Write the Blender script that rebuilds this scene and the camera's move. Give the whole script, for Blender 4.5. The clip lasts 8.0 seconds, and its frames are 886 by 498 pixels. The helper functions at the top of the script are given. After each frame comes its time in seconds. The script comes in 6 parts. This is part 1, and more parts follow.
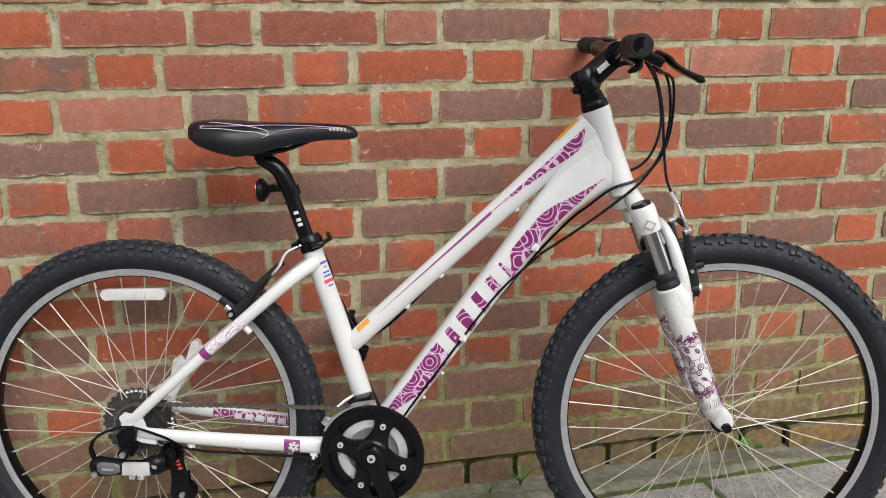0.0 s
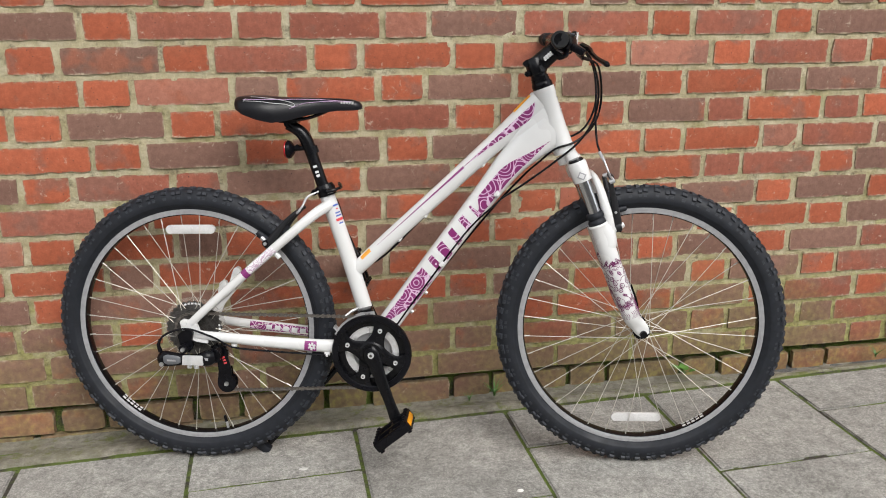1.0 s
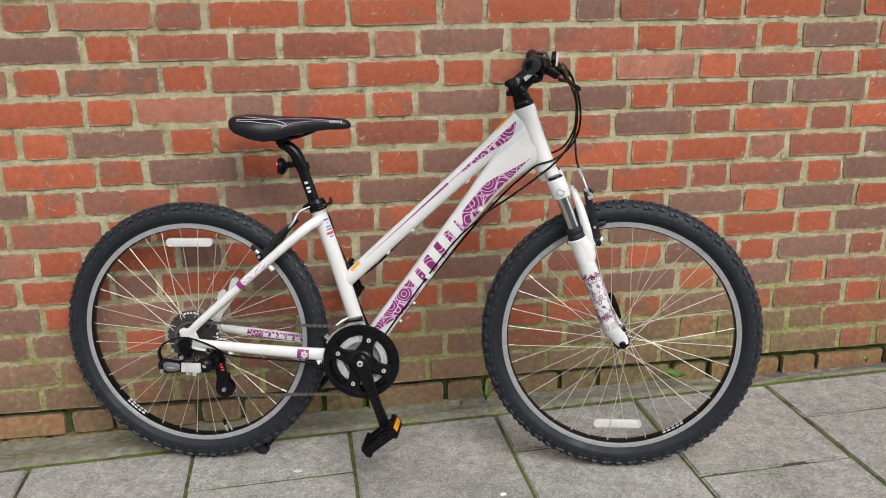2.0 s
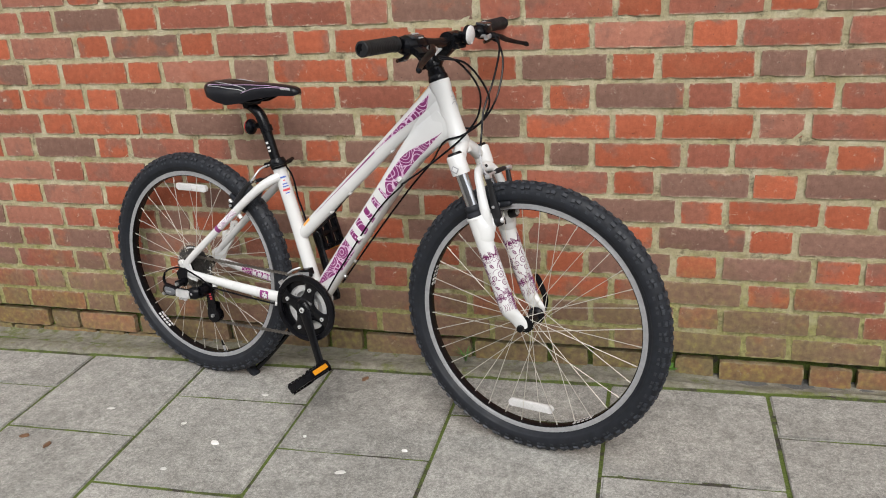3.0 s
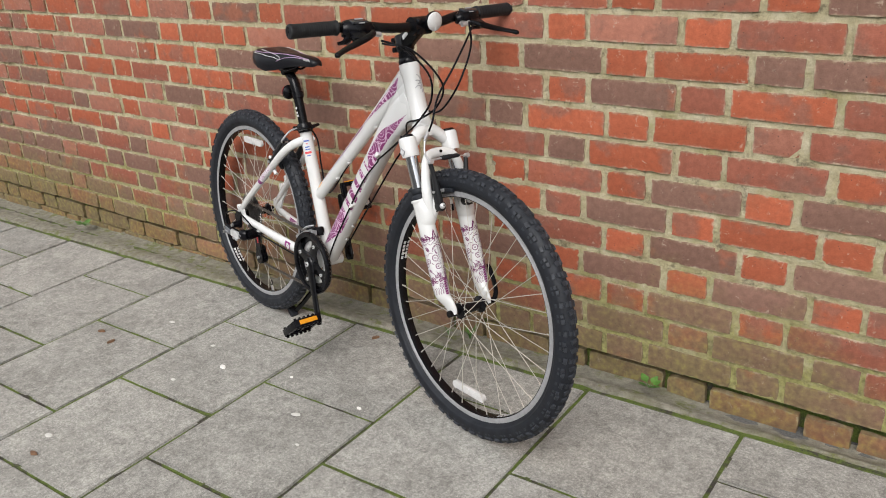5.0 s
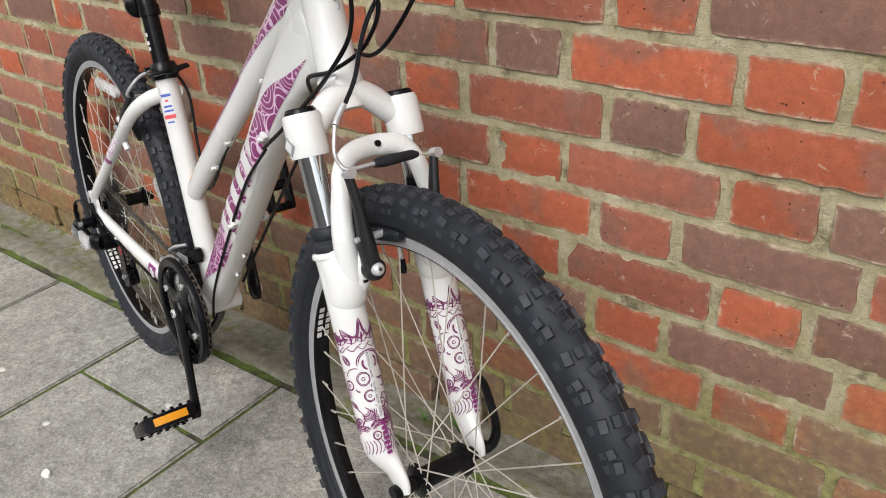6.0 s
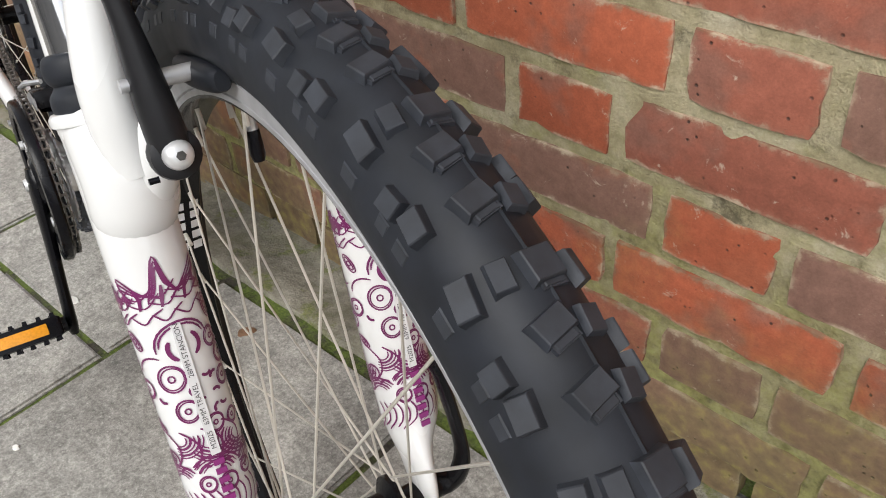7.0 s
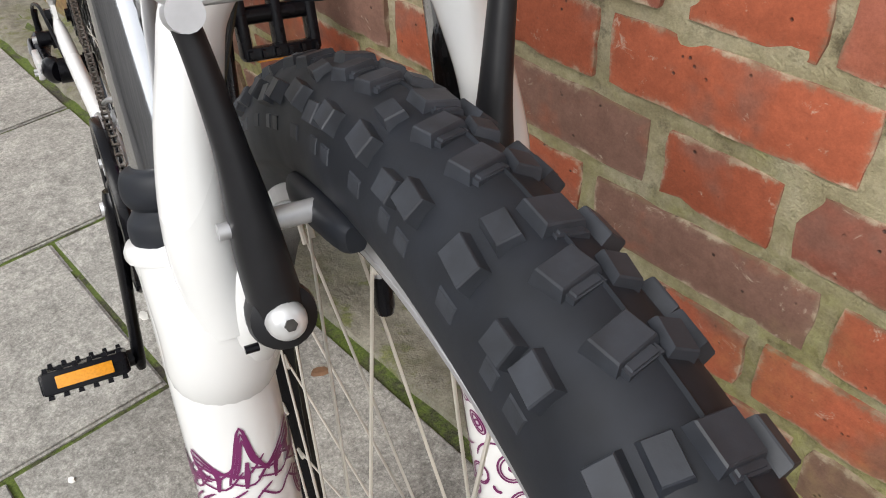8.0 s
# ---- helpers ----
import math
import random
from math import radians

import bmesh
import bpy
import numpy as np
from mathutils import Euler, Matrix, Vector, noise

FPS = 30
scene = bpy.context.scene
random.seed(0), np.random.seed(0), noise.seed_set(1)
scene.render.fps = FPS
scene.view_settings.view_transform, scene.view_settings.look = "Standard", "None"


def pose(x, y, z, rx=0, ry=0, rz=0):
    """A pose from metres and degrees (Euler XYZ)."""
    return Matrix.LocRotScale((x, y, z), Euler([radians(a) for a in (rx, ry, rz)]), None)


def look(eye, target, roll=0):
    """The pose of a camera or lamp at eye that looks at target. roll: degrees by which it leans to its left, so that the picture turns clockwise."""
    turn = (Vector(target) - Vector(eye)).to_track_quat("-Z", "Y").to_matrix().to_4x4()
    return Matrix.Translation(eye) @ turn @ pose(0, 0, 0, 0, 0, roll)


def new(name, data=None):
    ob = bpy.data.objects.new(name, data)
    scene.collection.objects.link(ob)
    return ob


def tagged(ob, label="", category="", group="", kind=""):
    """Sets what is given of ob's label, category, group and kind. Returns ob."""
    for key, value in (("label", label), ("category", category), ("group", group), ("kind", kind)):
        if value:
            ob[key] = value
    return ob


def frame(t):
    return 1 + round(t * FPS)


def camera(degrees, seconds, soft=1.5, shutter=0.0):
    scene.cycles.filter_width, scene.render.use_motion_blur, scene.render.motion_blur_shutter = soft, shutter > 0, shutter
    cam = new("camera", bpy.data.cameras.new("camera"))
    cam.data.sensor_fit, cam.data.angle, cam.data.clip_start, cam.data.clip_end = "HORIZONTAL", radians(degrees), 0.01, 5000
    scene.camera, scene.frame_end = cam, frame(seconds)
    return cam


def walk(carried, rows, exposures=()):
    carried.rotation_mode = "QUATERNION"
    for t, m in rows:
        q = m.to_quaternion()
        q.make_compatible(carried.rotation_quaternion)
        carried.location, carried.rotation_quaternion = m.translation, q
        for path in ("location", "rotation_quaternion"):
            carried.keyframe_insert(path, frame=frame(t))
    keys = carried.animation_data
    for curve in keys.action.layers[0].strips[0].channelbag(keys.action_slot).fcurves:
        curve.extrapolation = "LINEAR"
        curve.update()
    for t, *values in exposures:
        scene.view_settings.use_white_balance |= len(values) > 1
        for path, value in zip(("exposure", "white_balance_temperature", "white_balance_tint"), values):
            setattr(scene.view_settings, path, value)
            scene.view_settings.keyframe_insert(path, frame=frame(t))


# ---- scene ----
cam = camera(56.4, 8.0, soft=1.0)
PATH = [
    (0, (1.520, -1.642, 1.073), (1.916, 0.237, 0.516), -0.3),
    (0.2, (1.494, -1.782, 1.077), (1.911, 0.091, 0.516), -0.1),
    (0.5, (1.498, -2.001, 1.066), (1.890, -0.113, 0.537), -0.4),
    (0.8, (1.492, -2.088, 1.073), (1.867, -0.198, 0.537), -0.2),
    (1, (1.507, -2.112, 1.089), (1.855, -0.226, 0.521), -0.2),
    (1.2, (1.524, -2.122, 1.104), (1.854, -0.237, 0.522), -0.2),
    (2.3, (1.704, -2.193, 1.172), (1.943, -0.3, 0.572), -0.9),
    (2.5, (1.873, -2.172, 1.187), (2.025, -0.285, 0.543), -0.8),
    (2.8, (2.274, -2.126, 1.272), (2.054, -0.271, 0.557), -3.6),
    (3, (2.603, -2.162, 1.242), (2.081, -0.373, 0.516), -3.5),
    (3.3, (3.005, -2.142, 1.311), (2.207, -0.483, 0.529), -2.4),
    (3.5, (3.138, -2.069, 1.305), (2.239, -0.449, 0.553), -2.5),
    (3.7, (3.266, -2.030, 1.337), (2.212, -0.477, 0.646), -2.9),
    (4, (3.400, -1.989, 1.352), (2.270, -0.512, 0.619), -1.1),
    (4.2, (3.420, -1.967, 1.341), (2.289, -0.494, 0.599), -1.1),
    (5.3, (3.250, -1.667, 1.217), (2.127, -0.234, 0.388), -4.7),
    (5.5, (3.099, -1.393, 1.176), (2.004, 0.031, 0.296), -4.7),
    (5.8, (2.916, -1.064, 1.097), (1.786, 0.317, 0.192), -3.2),
    (6, (2.779, -0.934, 1.04), (1.642, 0.403, 0.08), -3.7),
    (6.3, (2.633, -0.737, 0.947), (1.512, 0.485, -0.172), -5.2),
    (6.5, (2.602, -0.664, 0.886), (1.511, 0.511, -0.31), -5.8),
    (6.7, (2.579, -0.600, 0.843), (1.470, 0.510, -0.397), -5.8),
    (7, (2.556, -0.546, 0.807), (1.436, 0.528, -0.455), -4.6),
    (7.3, (2.530, -0.520, 0.795), (1.404, 0.525, -0.486), -4.3),
    (7.5, (2.502, -0.51, 0.794), (1.353, 0.51, -0.486), -4.2),
    (7.8, (2.461, -0.485, 0.804), (1.258, 0.471, -0.475), -3.8),
    (8, (2.432, -0.486, 0.807), (1.222, 0.459, -0.475), -3.4),
]
EXPOSURES = [(0.0, 0.80), (1.0, 0.84), (2.5, 0.78), (4.0, 0.78), (5.5, 0.86), (6.0, 0.88), (6.5, 0.88), (7.0, 0.97), (8.0, 1.03)]
walk(cam, [(t, look(eye, target, roll)) for t, eye, target, roll in PATH], EXPOSURES)

# ---- light ----
world = bpy.data.worlds.new("overcast_sky")
scene.world = world
world.use_nodes = True
wn = world.node_tree
sky = wn.nodes.new("ShaderNodeTexSky")
sky.sky_type, sky.sun_disc = "NISHITA", False
sky.sun_elevation, sky.sun_rotation = radians(44), radians(163)
haze = wn.nodes.new("ShaderNodeHueSaturation")
haze.inputs["Saturation"].default_value = 0.18
wn.links.new(sky.outputs[0], haze.inputs["Color"])
wn.links.new(haze.outputs[0], wn.nodes["Background"].inputs["Color"])
wn.nodes["Background"].inputs["Strength"].default_value = 0.15

sun_data = bpy.data.lights.new("sun", "SUN")
sun_data.energy, sun_data.angle, sun_data.color = 1.4, radians(35), (1.0, 0.97, 0.93)
sun = new("sun", sun_data)
sun.matrix_world = look((3.6, -5.0, 5.0), (2.0, 0.0, 0.0))


# ---- materials ----
def nodes_of(name):
    m = bpy.data.materials.new(name)
    m.use_nodes = True
    t = m.node_tree
    return m, t, t.nodes["Principled BSDF"]


def node(t, kind, **inputs):
    n = t.nodes.new("ShaderNode" + kind)
    for key, value in inputs.items():
        n.inputs[key.replace("_", " ")].default_value = value
    return n


def noise_node(t, coords, scale, detail=4.0, rough=0.55, distort=0.0):
    n = node(t, "TexNoise", Scale=scale, Detail=detail, Roughness=rough, Distortion=distort)
    t.links.new(coords, n.inputs["Vector"])
    return n.outputs["Fac"]


def ramp(t, fac, stops):
    n = t.nodes.new("ShaderNodeValToRGB")
    e = n.color_ramp.elements
    while len(e) < len(stops):
        e.new(0.5)
    for el, (p, c) in zip(e, stops):
        el.position, el.color = p, (*c, 1) if len(c) == 3 else c
    t.links.new(fac, n.inputs["Fac"])
    return n.outputs["Color"]


def grey(v):
    return (v, v, v)


def mixed(t, a, b, fac, mode="MIX"):
    n = t.nodes.new("ShaderNodeMix")
    n.data_type, n.blend_type = "RGBA", mode
    for sock, value in ((n.inputs[0], fac), (n.inputs[6], a), (n.inputs[7], b)):
        if isinstance(value, bpy.types.NodeSocket):
            t.links.new(value, sock)
        elif isinstance(value, (int, float)):
            sock.default_value = value
        else:
            sock.default_value = (*value, 1)
    return n.outputs[2]


def maths(t, op, a, b=None, clamp=False):
    n = t.nodes.new("ShaderNodeMath")
    n.operation, n.use_clamp = op, clamp
    for sock, value in ((n.inputs[0], a), (n.inputs[1], b)):
        if isinstance(value, bpy.types.NodeSocket):
            t.links.new(value, sock)
        elif value is not None:
            sock.default_value = value
    return n.outputs[0]


def bump(t, p, height, strength, distance):
    n = node(t, "Bump", Strength=strength, Distance=distance)
    t.links.new(height, n.inputs["Height"])
    t.links.new(n.outputs[0], p.inputs["Normal"])


def object_coords(t):
    return t.nodes.new("ShaderNodeTexCoord").outputs["Object"]


def world_coords(t):
    return t.nodes.new("ShaderNodeNewGeometry").outputs["Position"]


def simple(name, colour, rough, metal=0.0, vary=0.12, scale=40.0, relief=0.0, coat=0.0, spec=0.5):
    m, t, p = nodes_of(name)
    c = object_coords(t)
    f = noise_node(t, c, scale, 6.0)
    dark, light = [v * (1 - vary) for v in colour], [min(1, v * (1 + vary)) for v in colour]
    t.links.new(ramp(t, f, [(0.35, dark), (0.65, light)]), p.inputs["Base Color"])
    g = noise_node(t, c, scale * 0.3, 3.0)
    rr = ramp(t, g, [(0.3, grey(max(0.02, rough * 0.8))), (0.7, grey(min(1, rough * 1.2)))])
    t.links.new(rr, p.inputs["Roughness"])
    p.inputs["Metallic"].default_value = metal
    p.inputs["Coat Weight"].default_value = coat
    p.inputs["Coat Roughness"].default_value = 0.12
    p.inputs["Specular IOR Level"].default_value = spec
    if relief:
        bump(t, p, noise_node(t, c, scale * 6, 3.0), 0.5, relief)
    return m


WHITE = simple("white_gloss_paint", (0.655, 0.655, 0.645), 0.26, vary=0.02, scale=12, coat=0.5)
BLACK = simple("black_anodised_metal", (0.005, 0.005, 0.006), 0.22, vary=0.2, spec=0.20)
PLASTIC = simple("black_plastic", (0.004, 0.004, 0.0055), 0.26, vary=0.2, relief=0.0002, spec=0.18)
RUBBER = simple("tyre_rubber", (0.0082, 0.0100, 0.0145), 0.62, vary=0.25, scale=60, relief=0.0001, spec=0.38)
SATIN = simple("satin_black_metal", (0.010, 0.010, 0.0115), 0.42, vary=0.2, scale=70, spec=0.35)
GRIP = simple("grip_rubber", (0.010, 0.0105, 0.012), 0.6, vary=0.2, scale=90, relief=0.0004, spec=0.3)
VINYL = simple("saddle_vinyl", (0.007, 0.007, 0.009), 0.36, vary=0.15, scale=150, relief=0.00015, spec=0.26)
ALLOY = simple("brushed_alloy", (0.50, 0.50, 0.51), 0.33, 0.6, vary=0.08, scale=80)
STANCHION = simple("hard_chrome_tube", (0.52, 0.52, 0.53), 0.09, 1.0, vary=0.05)
RIM = simple("satin_rim_alloy", (0.36, 0.36, 0.37), 0.42, 0.35, vary=0.10, scale=80)
BRIGHT = simple("bright_alloy", (0.72, 0.72, 0.72), 0.3, 0.5, vary=0.08, scale=80)
# paler than the tyre rubber: light caught by the knobs, put into the colour
TREAD = simple("lit_tread_rubber", (0.0200, 0.0228, 0.0295), 0.60, vary=0.3, scale=90, relief=0.0001, spec=0.48)
STEEL = simple("dull_steel", (0.50, 0.50, 0.50), 0.35, 0.8, vary=0.15, scale=90)
SPOKE = simple("spoke_steel", (0.56, 0.53, 0.47), 0.42, 0.45, vary=0.06)
DARKSTEEL = simple("oily_dark_steel", (0.10, 0.095, 0.09), 0.42, 0.8, vary=0.3, scale=120)
CHAINM = simple("oily_chain_steel", (0.22, 0.20, 0.18), 0.45, 0.9, vary=0.3, scale=200)
PURPLE = simple("purple_vinyl_print", (0.22, 0.022, 0.155), 0.33, vary=0.06, coat=0.5)
LILAC = simple("lilac_print", (0.62, 0.42, 0.64), 0.4, vary=0.04)
PRINTWHITE = simple("white_print", (0.62, 0.62, 0.62), 0.35, vary=0.02)
INK = simple("dark_print_ink", (0.05, 0.045, 0.05), 0.4, vary=0.04)
GREYPRINT = simple("grey_print", (0.30, 0.30, 0.31), 0.4, vary=0.04)
BLUEPRINT = simple("blue_print", (0.05, 0.11, 0.42), 0.45, vary=0.05)
REDPRINT = simple("red_print", (0.62, 0.06, 0.07), 0.45, vary=0.05)
ORANGEPRINT = simple("orange_print", (0.75, 0.33, 0.03), 0.4, vary=0.05)
AMBER = simple("amber_reflector_plastic", (0.66, 0.27, 0.015), 0.22, vary=0.1, scale=400)
REDLENS = simple("red_reflector_plastic", (0.42, 0.015, 0.02), 0.2, vary=0.12, scale=400)
CLEARREF = simple("pale_reflector_plastic", (0.58, 0.57, 0.56), 0.15, vary=0.08, scale=500)
LEAF = simple("weed_leaf", (0.075, 0.17, 0.030), 0.5, vary=0.25, scale=60)
FAR_WALL = simple("far_render", (0.30, 0.29, 0.28), 0.9, vary=0.25, scale=2.0)
DRYLEAF = simple("dead_leaf", (0.16, 0.085, 0.045), 0.7, vary=0.3, scale=60)
GUM = simple("trodden_gum", (0.58, 0.57, 0.53), 0.8, vary=0.1, scale=60)
CHIP = simple("white_chip", (0.78, 0.77, 0.73), 0.7, vary=0.08, scale=60)


def clear_disc_material():
    m, t, p = nodes_of("clear_plastic")
    p.inputs["Base Color"].default_value = (0.45, 0.40, 0.33, 1)
    p.inputs["Roughness"].default_value = 0.2
    p.inputs["Alpha"].default_value = 0.16
    return m


CLEAR = clear_disc_material()


def swirl_material(name, back, line, scale, rings, thick):
    """Concentric hand-drawn rings round scattered centres, printed in one colour on another."""
    m, t, p = nodes_of(name)
    c = object_coords(t)
    warp = node(t, "TexNoise", Scale=scale * 0.9, Detail=1.0)
    t.links.new(c, warp.inputs["Vector"])
    wob = mixed(t, c, warp.outputs["Color"], 0.012)
    v = node(t, "TexVoronoi", Scale=scale, Randomness=0.9)
    t.links.new(wob, v.inputs["Vector"])
    wave = maths(t, "SINE", maths(t, "MULTIPLY", v.outputs["Distance"], rings))
    ink = maths(t, "GREATER_THAN", wave, thick)
    e = node(t, "TexVoronoi", Scale=scale, Randomness=0.9)
    e.feature = "DISTANCE_TO_EDGE"
    t.links.new(wob, e.inputs["Vector"])
    edge = maths(t, "LESS_THAN", e.outputs["Distance"], 0.028)
    t.links.new(mixed(t, back, line, maths(t, "MAXIMUM", ink, edge)), p.inputs["Base Color"])
    p.inputs["Roughness"].default_value = 0.32
    p.inputs["Coat Weight"].default_value = 0.5
    return m


SWIRL = swirl_material("purple_swirl_print", (0.20, 0.014, 0.125), (0.66, 0.48, 0.62), 27.0, 34.0, 0.80)
FORKINK = simple("purple_print_ink", (0.135, 0.012, 0.085), 0.35, vary=0.05, coat=0.4)


def brick_material():
    m, t, p = nodes_of("weathered_brick")
    w = world_coords(t)
    info = t.nodes.new("ShaderNodeObjectInfo")
    # each brick has its own stretch of the burning pattern
    own = t.nodes.new("ShaderNodeVectorMath")
    own.operation = "ADD"
    shift = t.nodes.new("ShaderNodeCombineXYZ")
    t.links.new(maths(t, "MULTIPLY", info.outputs["Random"], 37.0), shift.inputs["Y"])
    t.links.new(w, own.inputs[0])
    t.links.new(shift.outputs[0], own.inputs[1])
    own = own.outputs[0]
    fine, mid, broad = noise_node(t, w, 420, 6.0, 0.75), noise_node(t, w, 60, 6.0, 0.65), noise_node(t, own, 7.5, 4.0, 0.6)
    tone = info.outputs["Color"]
    rnd = maths(t, "MULTIPLY", maths(t, "SUBTRACT", info.outputs["Random"], 0.5), 0.30)
    val = node(t, "HueSaturation")
    t.links.new(maths(t, "ADD", rnd, 1.0), val.inputs["Value"])
    t.links.new(tone, val.inputs["Color"])
    burnt = mixed(t, val.outputs[0], (0.205, 0.110, 0.083), maths(t, "MULTIPLY", ramp(t, broad, [(0.54, grey(0)), (0.62, grey(1))]), 0.62))
    burnt = mixed(t, burnt, (0.335, 0.106, 0.056), maths(t, "MULTIPLY", ramp(t, broad, [(0.34, grey(1)), (0.42, grey(0))]), 0.55))
    specks = mixed(t, burnt, ramp(t, fine, [(0.36, grey(0.30)), (0.66, grey(0.70))]), 0.30, "OVERLAY")
    patch = mixed(t, specks, ramp(t, mid, [(0.38, grey(0.34)), (0.64, grey(0.64))]), 0.38, "OVERLAY")
    # pale lime scuffs, chalky worn arrises and dark pits
    scuff = noise_node(t, w, 40, 7.0, 0.74, 0.8)
    patch = mixed(t, patch, (0.50, 0.40, 0.31), ramp(t, scuff, [(0.61, grey(0)), (0.69, grey(0.75))]))
    uv = t.nodes.new("ShaderNodeSeparateXYZ")
    t.links.new(t.nodes.new("ShaderNodeTexCoord").outputs["UV"], uv.inputs[0])
    edge = maths(t, "MINIMUM", uv.outputs["X"], uv.outputs["Y"])
    edge = maths(t, "ADD", edge, maths(t, "MULTIPLY", maths(t, "SUBTRACT", noise_node(t, w, 70, 6.0, 0.7), 0.52), 0.022))
    worn = ramp(t, edge, [(0.0, grey(0.85)), (0.0022, grey(0.55)), (0.0042, grey(0))])
    lime = ramp(t, noise_node(t, w, 25, 4.0), [(0.42, (0.22, 0.14, 0.09)), (0.62, (0.52, 0.43, 0.31))])
    patch = mixed(t, patch, lime, worn)
    pits = node(t, "TexVoronoi", Scale=80.0)
    t.links.new(w, pits.inputs["Vector"])
    pit = maths(t, "MULTIPLY", ramp(t, pits.outputs["Distance"], [(0.07, grey(1)), (0.14, grey(0))]), ramp(t, noise_node(t, w, 30, 2.0), [(0.48, grey(0)), (0.56, grey(1))]))
    patch = mixed(t, patch, (0.05, 0.035, 0.03), maths(t, "MULTIPLY", pit, 0.85))
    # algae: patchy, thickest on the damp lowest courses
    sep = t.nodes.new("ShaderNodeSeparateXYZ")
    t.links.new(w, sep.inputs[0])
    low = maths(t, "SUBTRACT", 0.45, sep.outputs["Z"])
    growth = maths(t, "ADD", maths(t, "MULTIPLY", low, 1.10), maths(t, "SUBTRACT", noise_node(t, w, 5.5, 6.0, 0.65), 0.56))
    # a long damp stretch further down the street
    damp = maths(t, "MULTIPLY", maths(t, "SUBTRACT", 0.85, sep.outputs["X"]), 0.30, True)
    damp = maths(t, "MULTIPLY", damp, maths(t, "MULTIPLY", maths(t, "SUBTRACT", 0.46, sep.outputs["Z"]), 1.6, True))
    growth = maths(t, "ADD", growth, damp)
    # and a smaller stretch of more growth, low down between x 2.2 and 3.1
    right_growth = maths(t, "MULTIPLY", maths(t, "SUBTRACT", sep.outputs["X"], 2.2), 0.36, True)
    right_growth = maths(t, "MULTIPLY", right_growth, maths(t, "MULTIPLY", maths(t, "SUBTRACT", 3.10, sep.outputs["X"]), 2.5, True))
    right_growth = maths(t, "MULTIPLY", right_growth, maths(t, "MULTIPLY", maths(t, "SUBTRACT", 0.64, sep.outputs["Z"]), 2.2, True))
    growth = maths(t, "ADD", growth, right_growth)
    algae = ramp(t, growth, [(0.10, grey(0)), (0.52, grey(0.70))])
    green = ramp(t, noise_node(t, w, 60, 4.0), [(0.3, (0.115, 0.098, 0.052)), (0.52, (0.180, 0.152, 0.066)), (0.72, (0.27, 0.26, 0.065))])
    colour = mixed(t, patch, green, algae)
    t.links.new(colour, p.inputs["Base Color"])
    p.inputs["Roughness"].default_value = 0.85
    p.inputs["Specular IOR Level"].default_value = 0.25
    h = maths(t, "ADD", maths(t, "MULTIPLY", fine, 0.22), maths(t, "MULTIPLY", mid, 0.7))
    h = maths(t, "SUBTRACT", h, maths(t, "MULTIPLY", pit, 0.7))
    h = maths(t, "ADD", h, maths(t, "MULTIPLY", worn, 0.25))
    bump(t, p, h, 0.85, 0.003)
    return m


def mortar_material():
    m, t, p = nodes_of("lime_mortar")
    w = world_coords(t)
    fine, broad = noise_node(t, w, 420, 6.0, 0.7), noise_node(t, w, 14, 5.0, 0.6)
    col = ramp(t, broad, [(0.3, (0.33, 0.285, 0.165)), (0.48, (0.465, 0.41, 0.26)), (0.68, (0.58, 0.525, 0.375))])
    col = mixed(t, col, ramp(t, fine, [(0.3, grey(0.36)), (0.7, grey(0.64))]), 0.45, "OVERLAY")
    col = mixed(t, col, ramp(t, noise_node(t, w, 110, 5.0, 0.7), [(0.34, grey(0.30)), (0.6, grey(0.62))]), 0.38, "OVERLAY")
    sep = t.nodes.new("ShaderNodeSeparateXYZ")
    t.links.new(w, sep.inputs[0])
    low = maths(t, "SUBTRACT", 0.52, sep.outputs["Z"])
    growth = maths(t, "ADD", maths(t, "MULTIPLY", low, 0.85), maths(t, "SUBTRACT", noise_node(t, w, 9.0, 6.0, 0.75), 0.50))
    moss = ramp(t, growth, [(0.03, grey(0)), (0.34, grey(0.80))])
    green = ramp(t, noise_node(t, w, 90, 4.0), [(0.3, (0.13, 0.125, 0.035)), (0.5, (0.27, 0.26, 0.085)), (0.72, (0.38, 0.38, 0.12))])
    dirt = maths(t, "MULTIPLY", ramp(t, noise_node(t, w, 22, 6.0, 0.75), [(0.55, grey(0)), (0.66, grey(1))]), 0.65)
    col = mixed(t, col, (0.07, 0.06, 0.042), dirt)
    stray = ramp(t, noise_node(t, w, 4.5, 6.0, 0.7), [(0.54, grey(0)), (0.66, grey(0.55))])
    t.links.new(mixed(t, col, green, maths(t, "MAXIMUM", moss, stray)), p.inputs["Base Color"])
    p.inputs["Roughness"].default_value = 0.95
    p.inputs["Specular IOR Level"].default_value = 0.15
    bump(t, p, maths(t, "ADD", fine, maths(t, "MULTIPLY", noise_node(t, w, 90, 4.0), 1.5)), 1.0, 0.004)
    return m


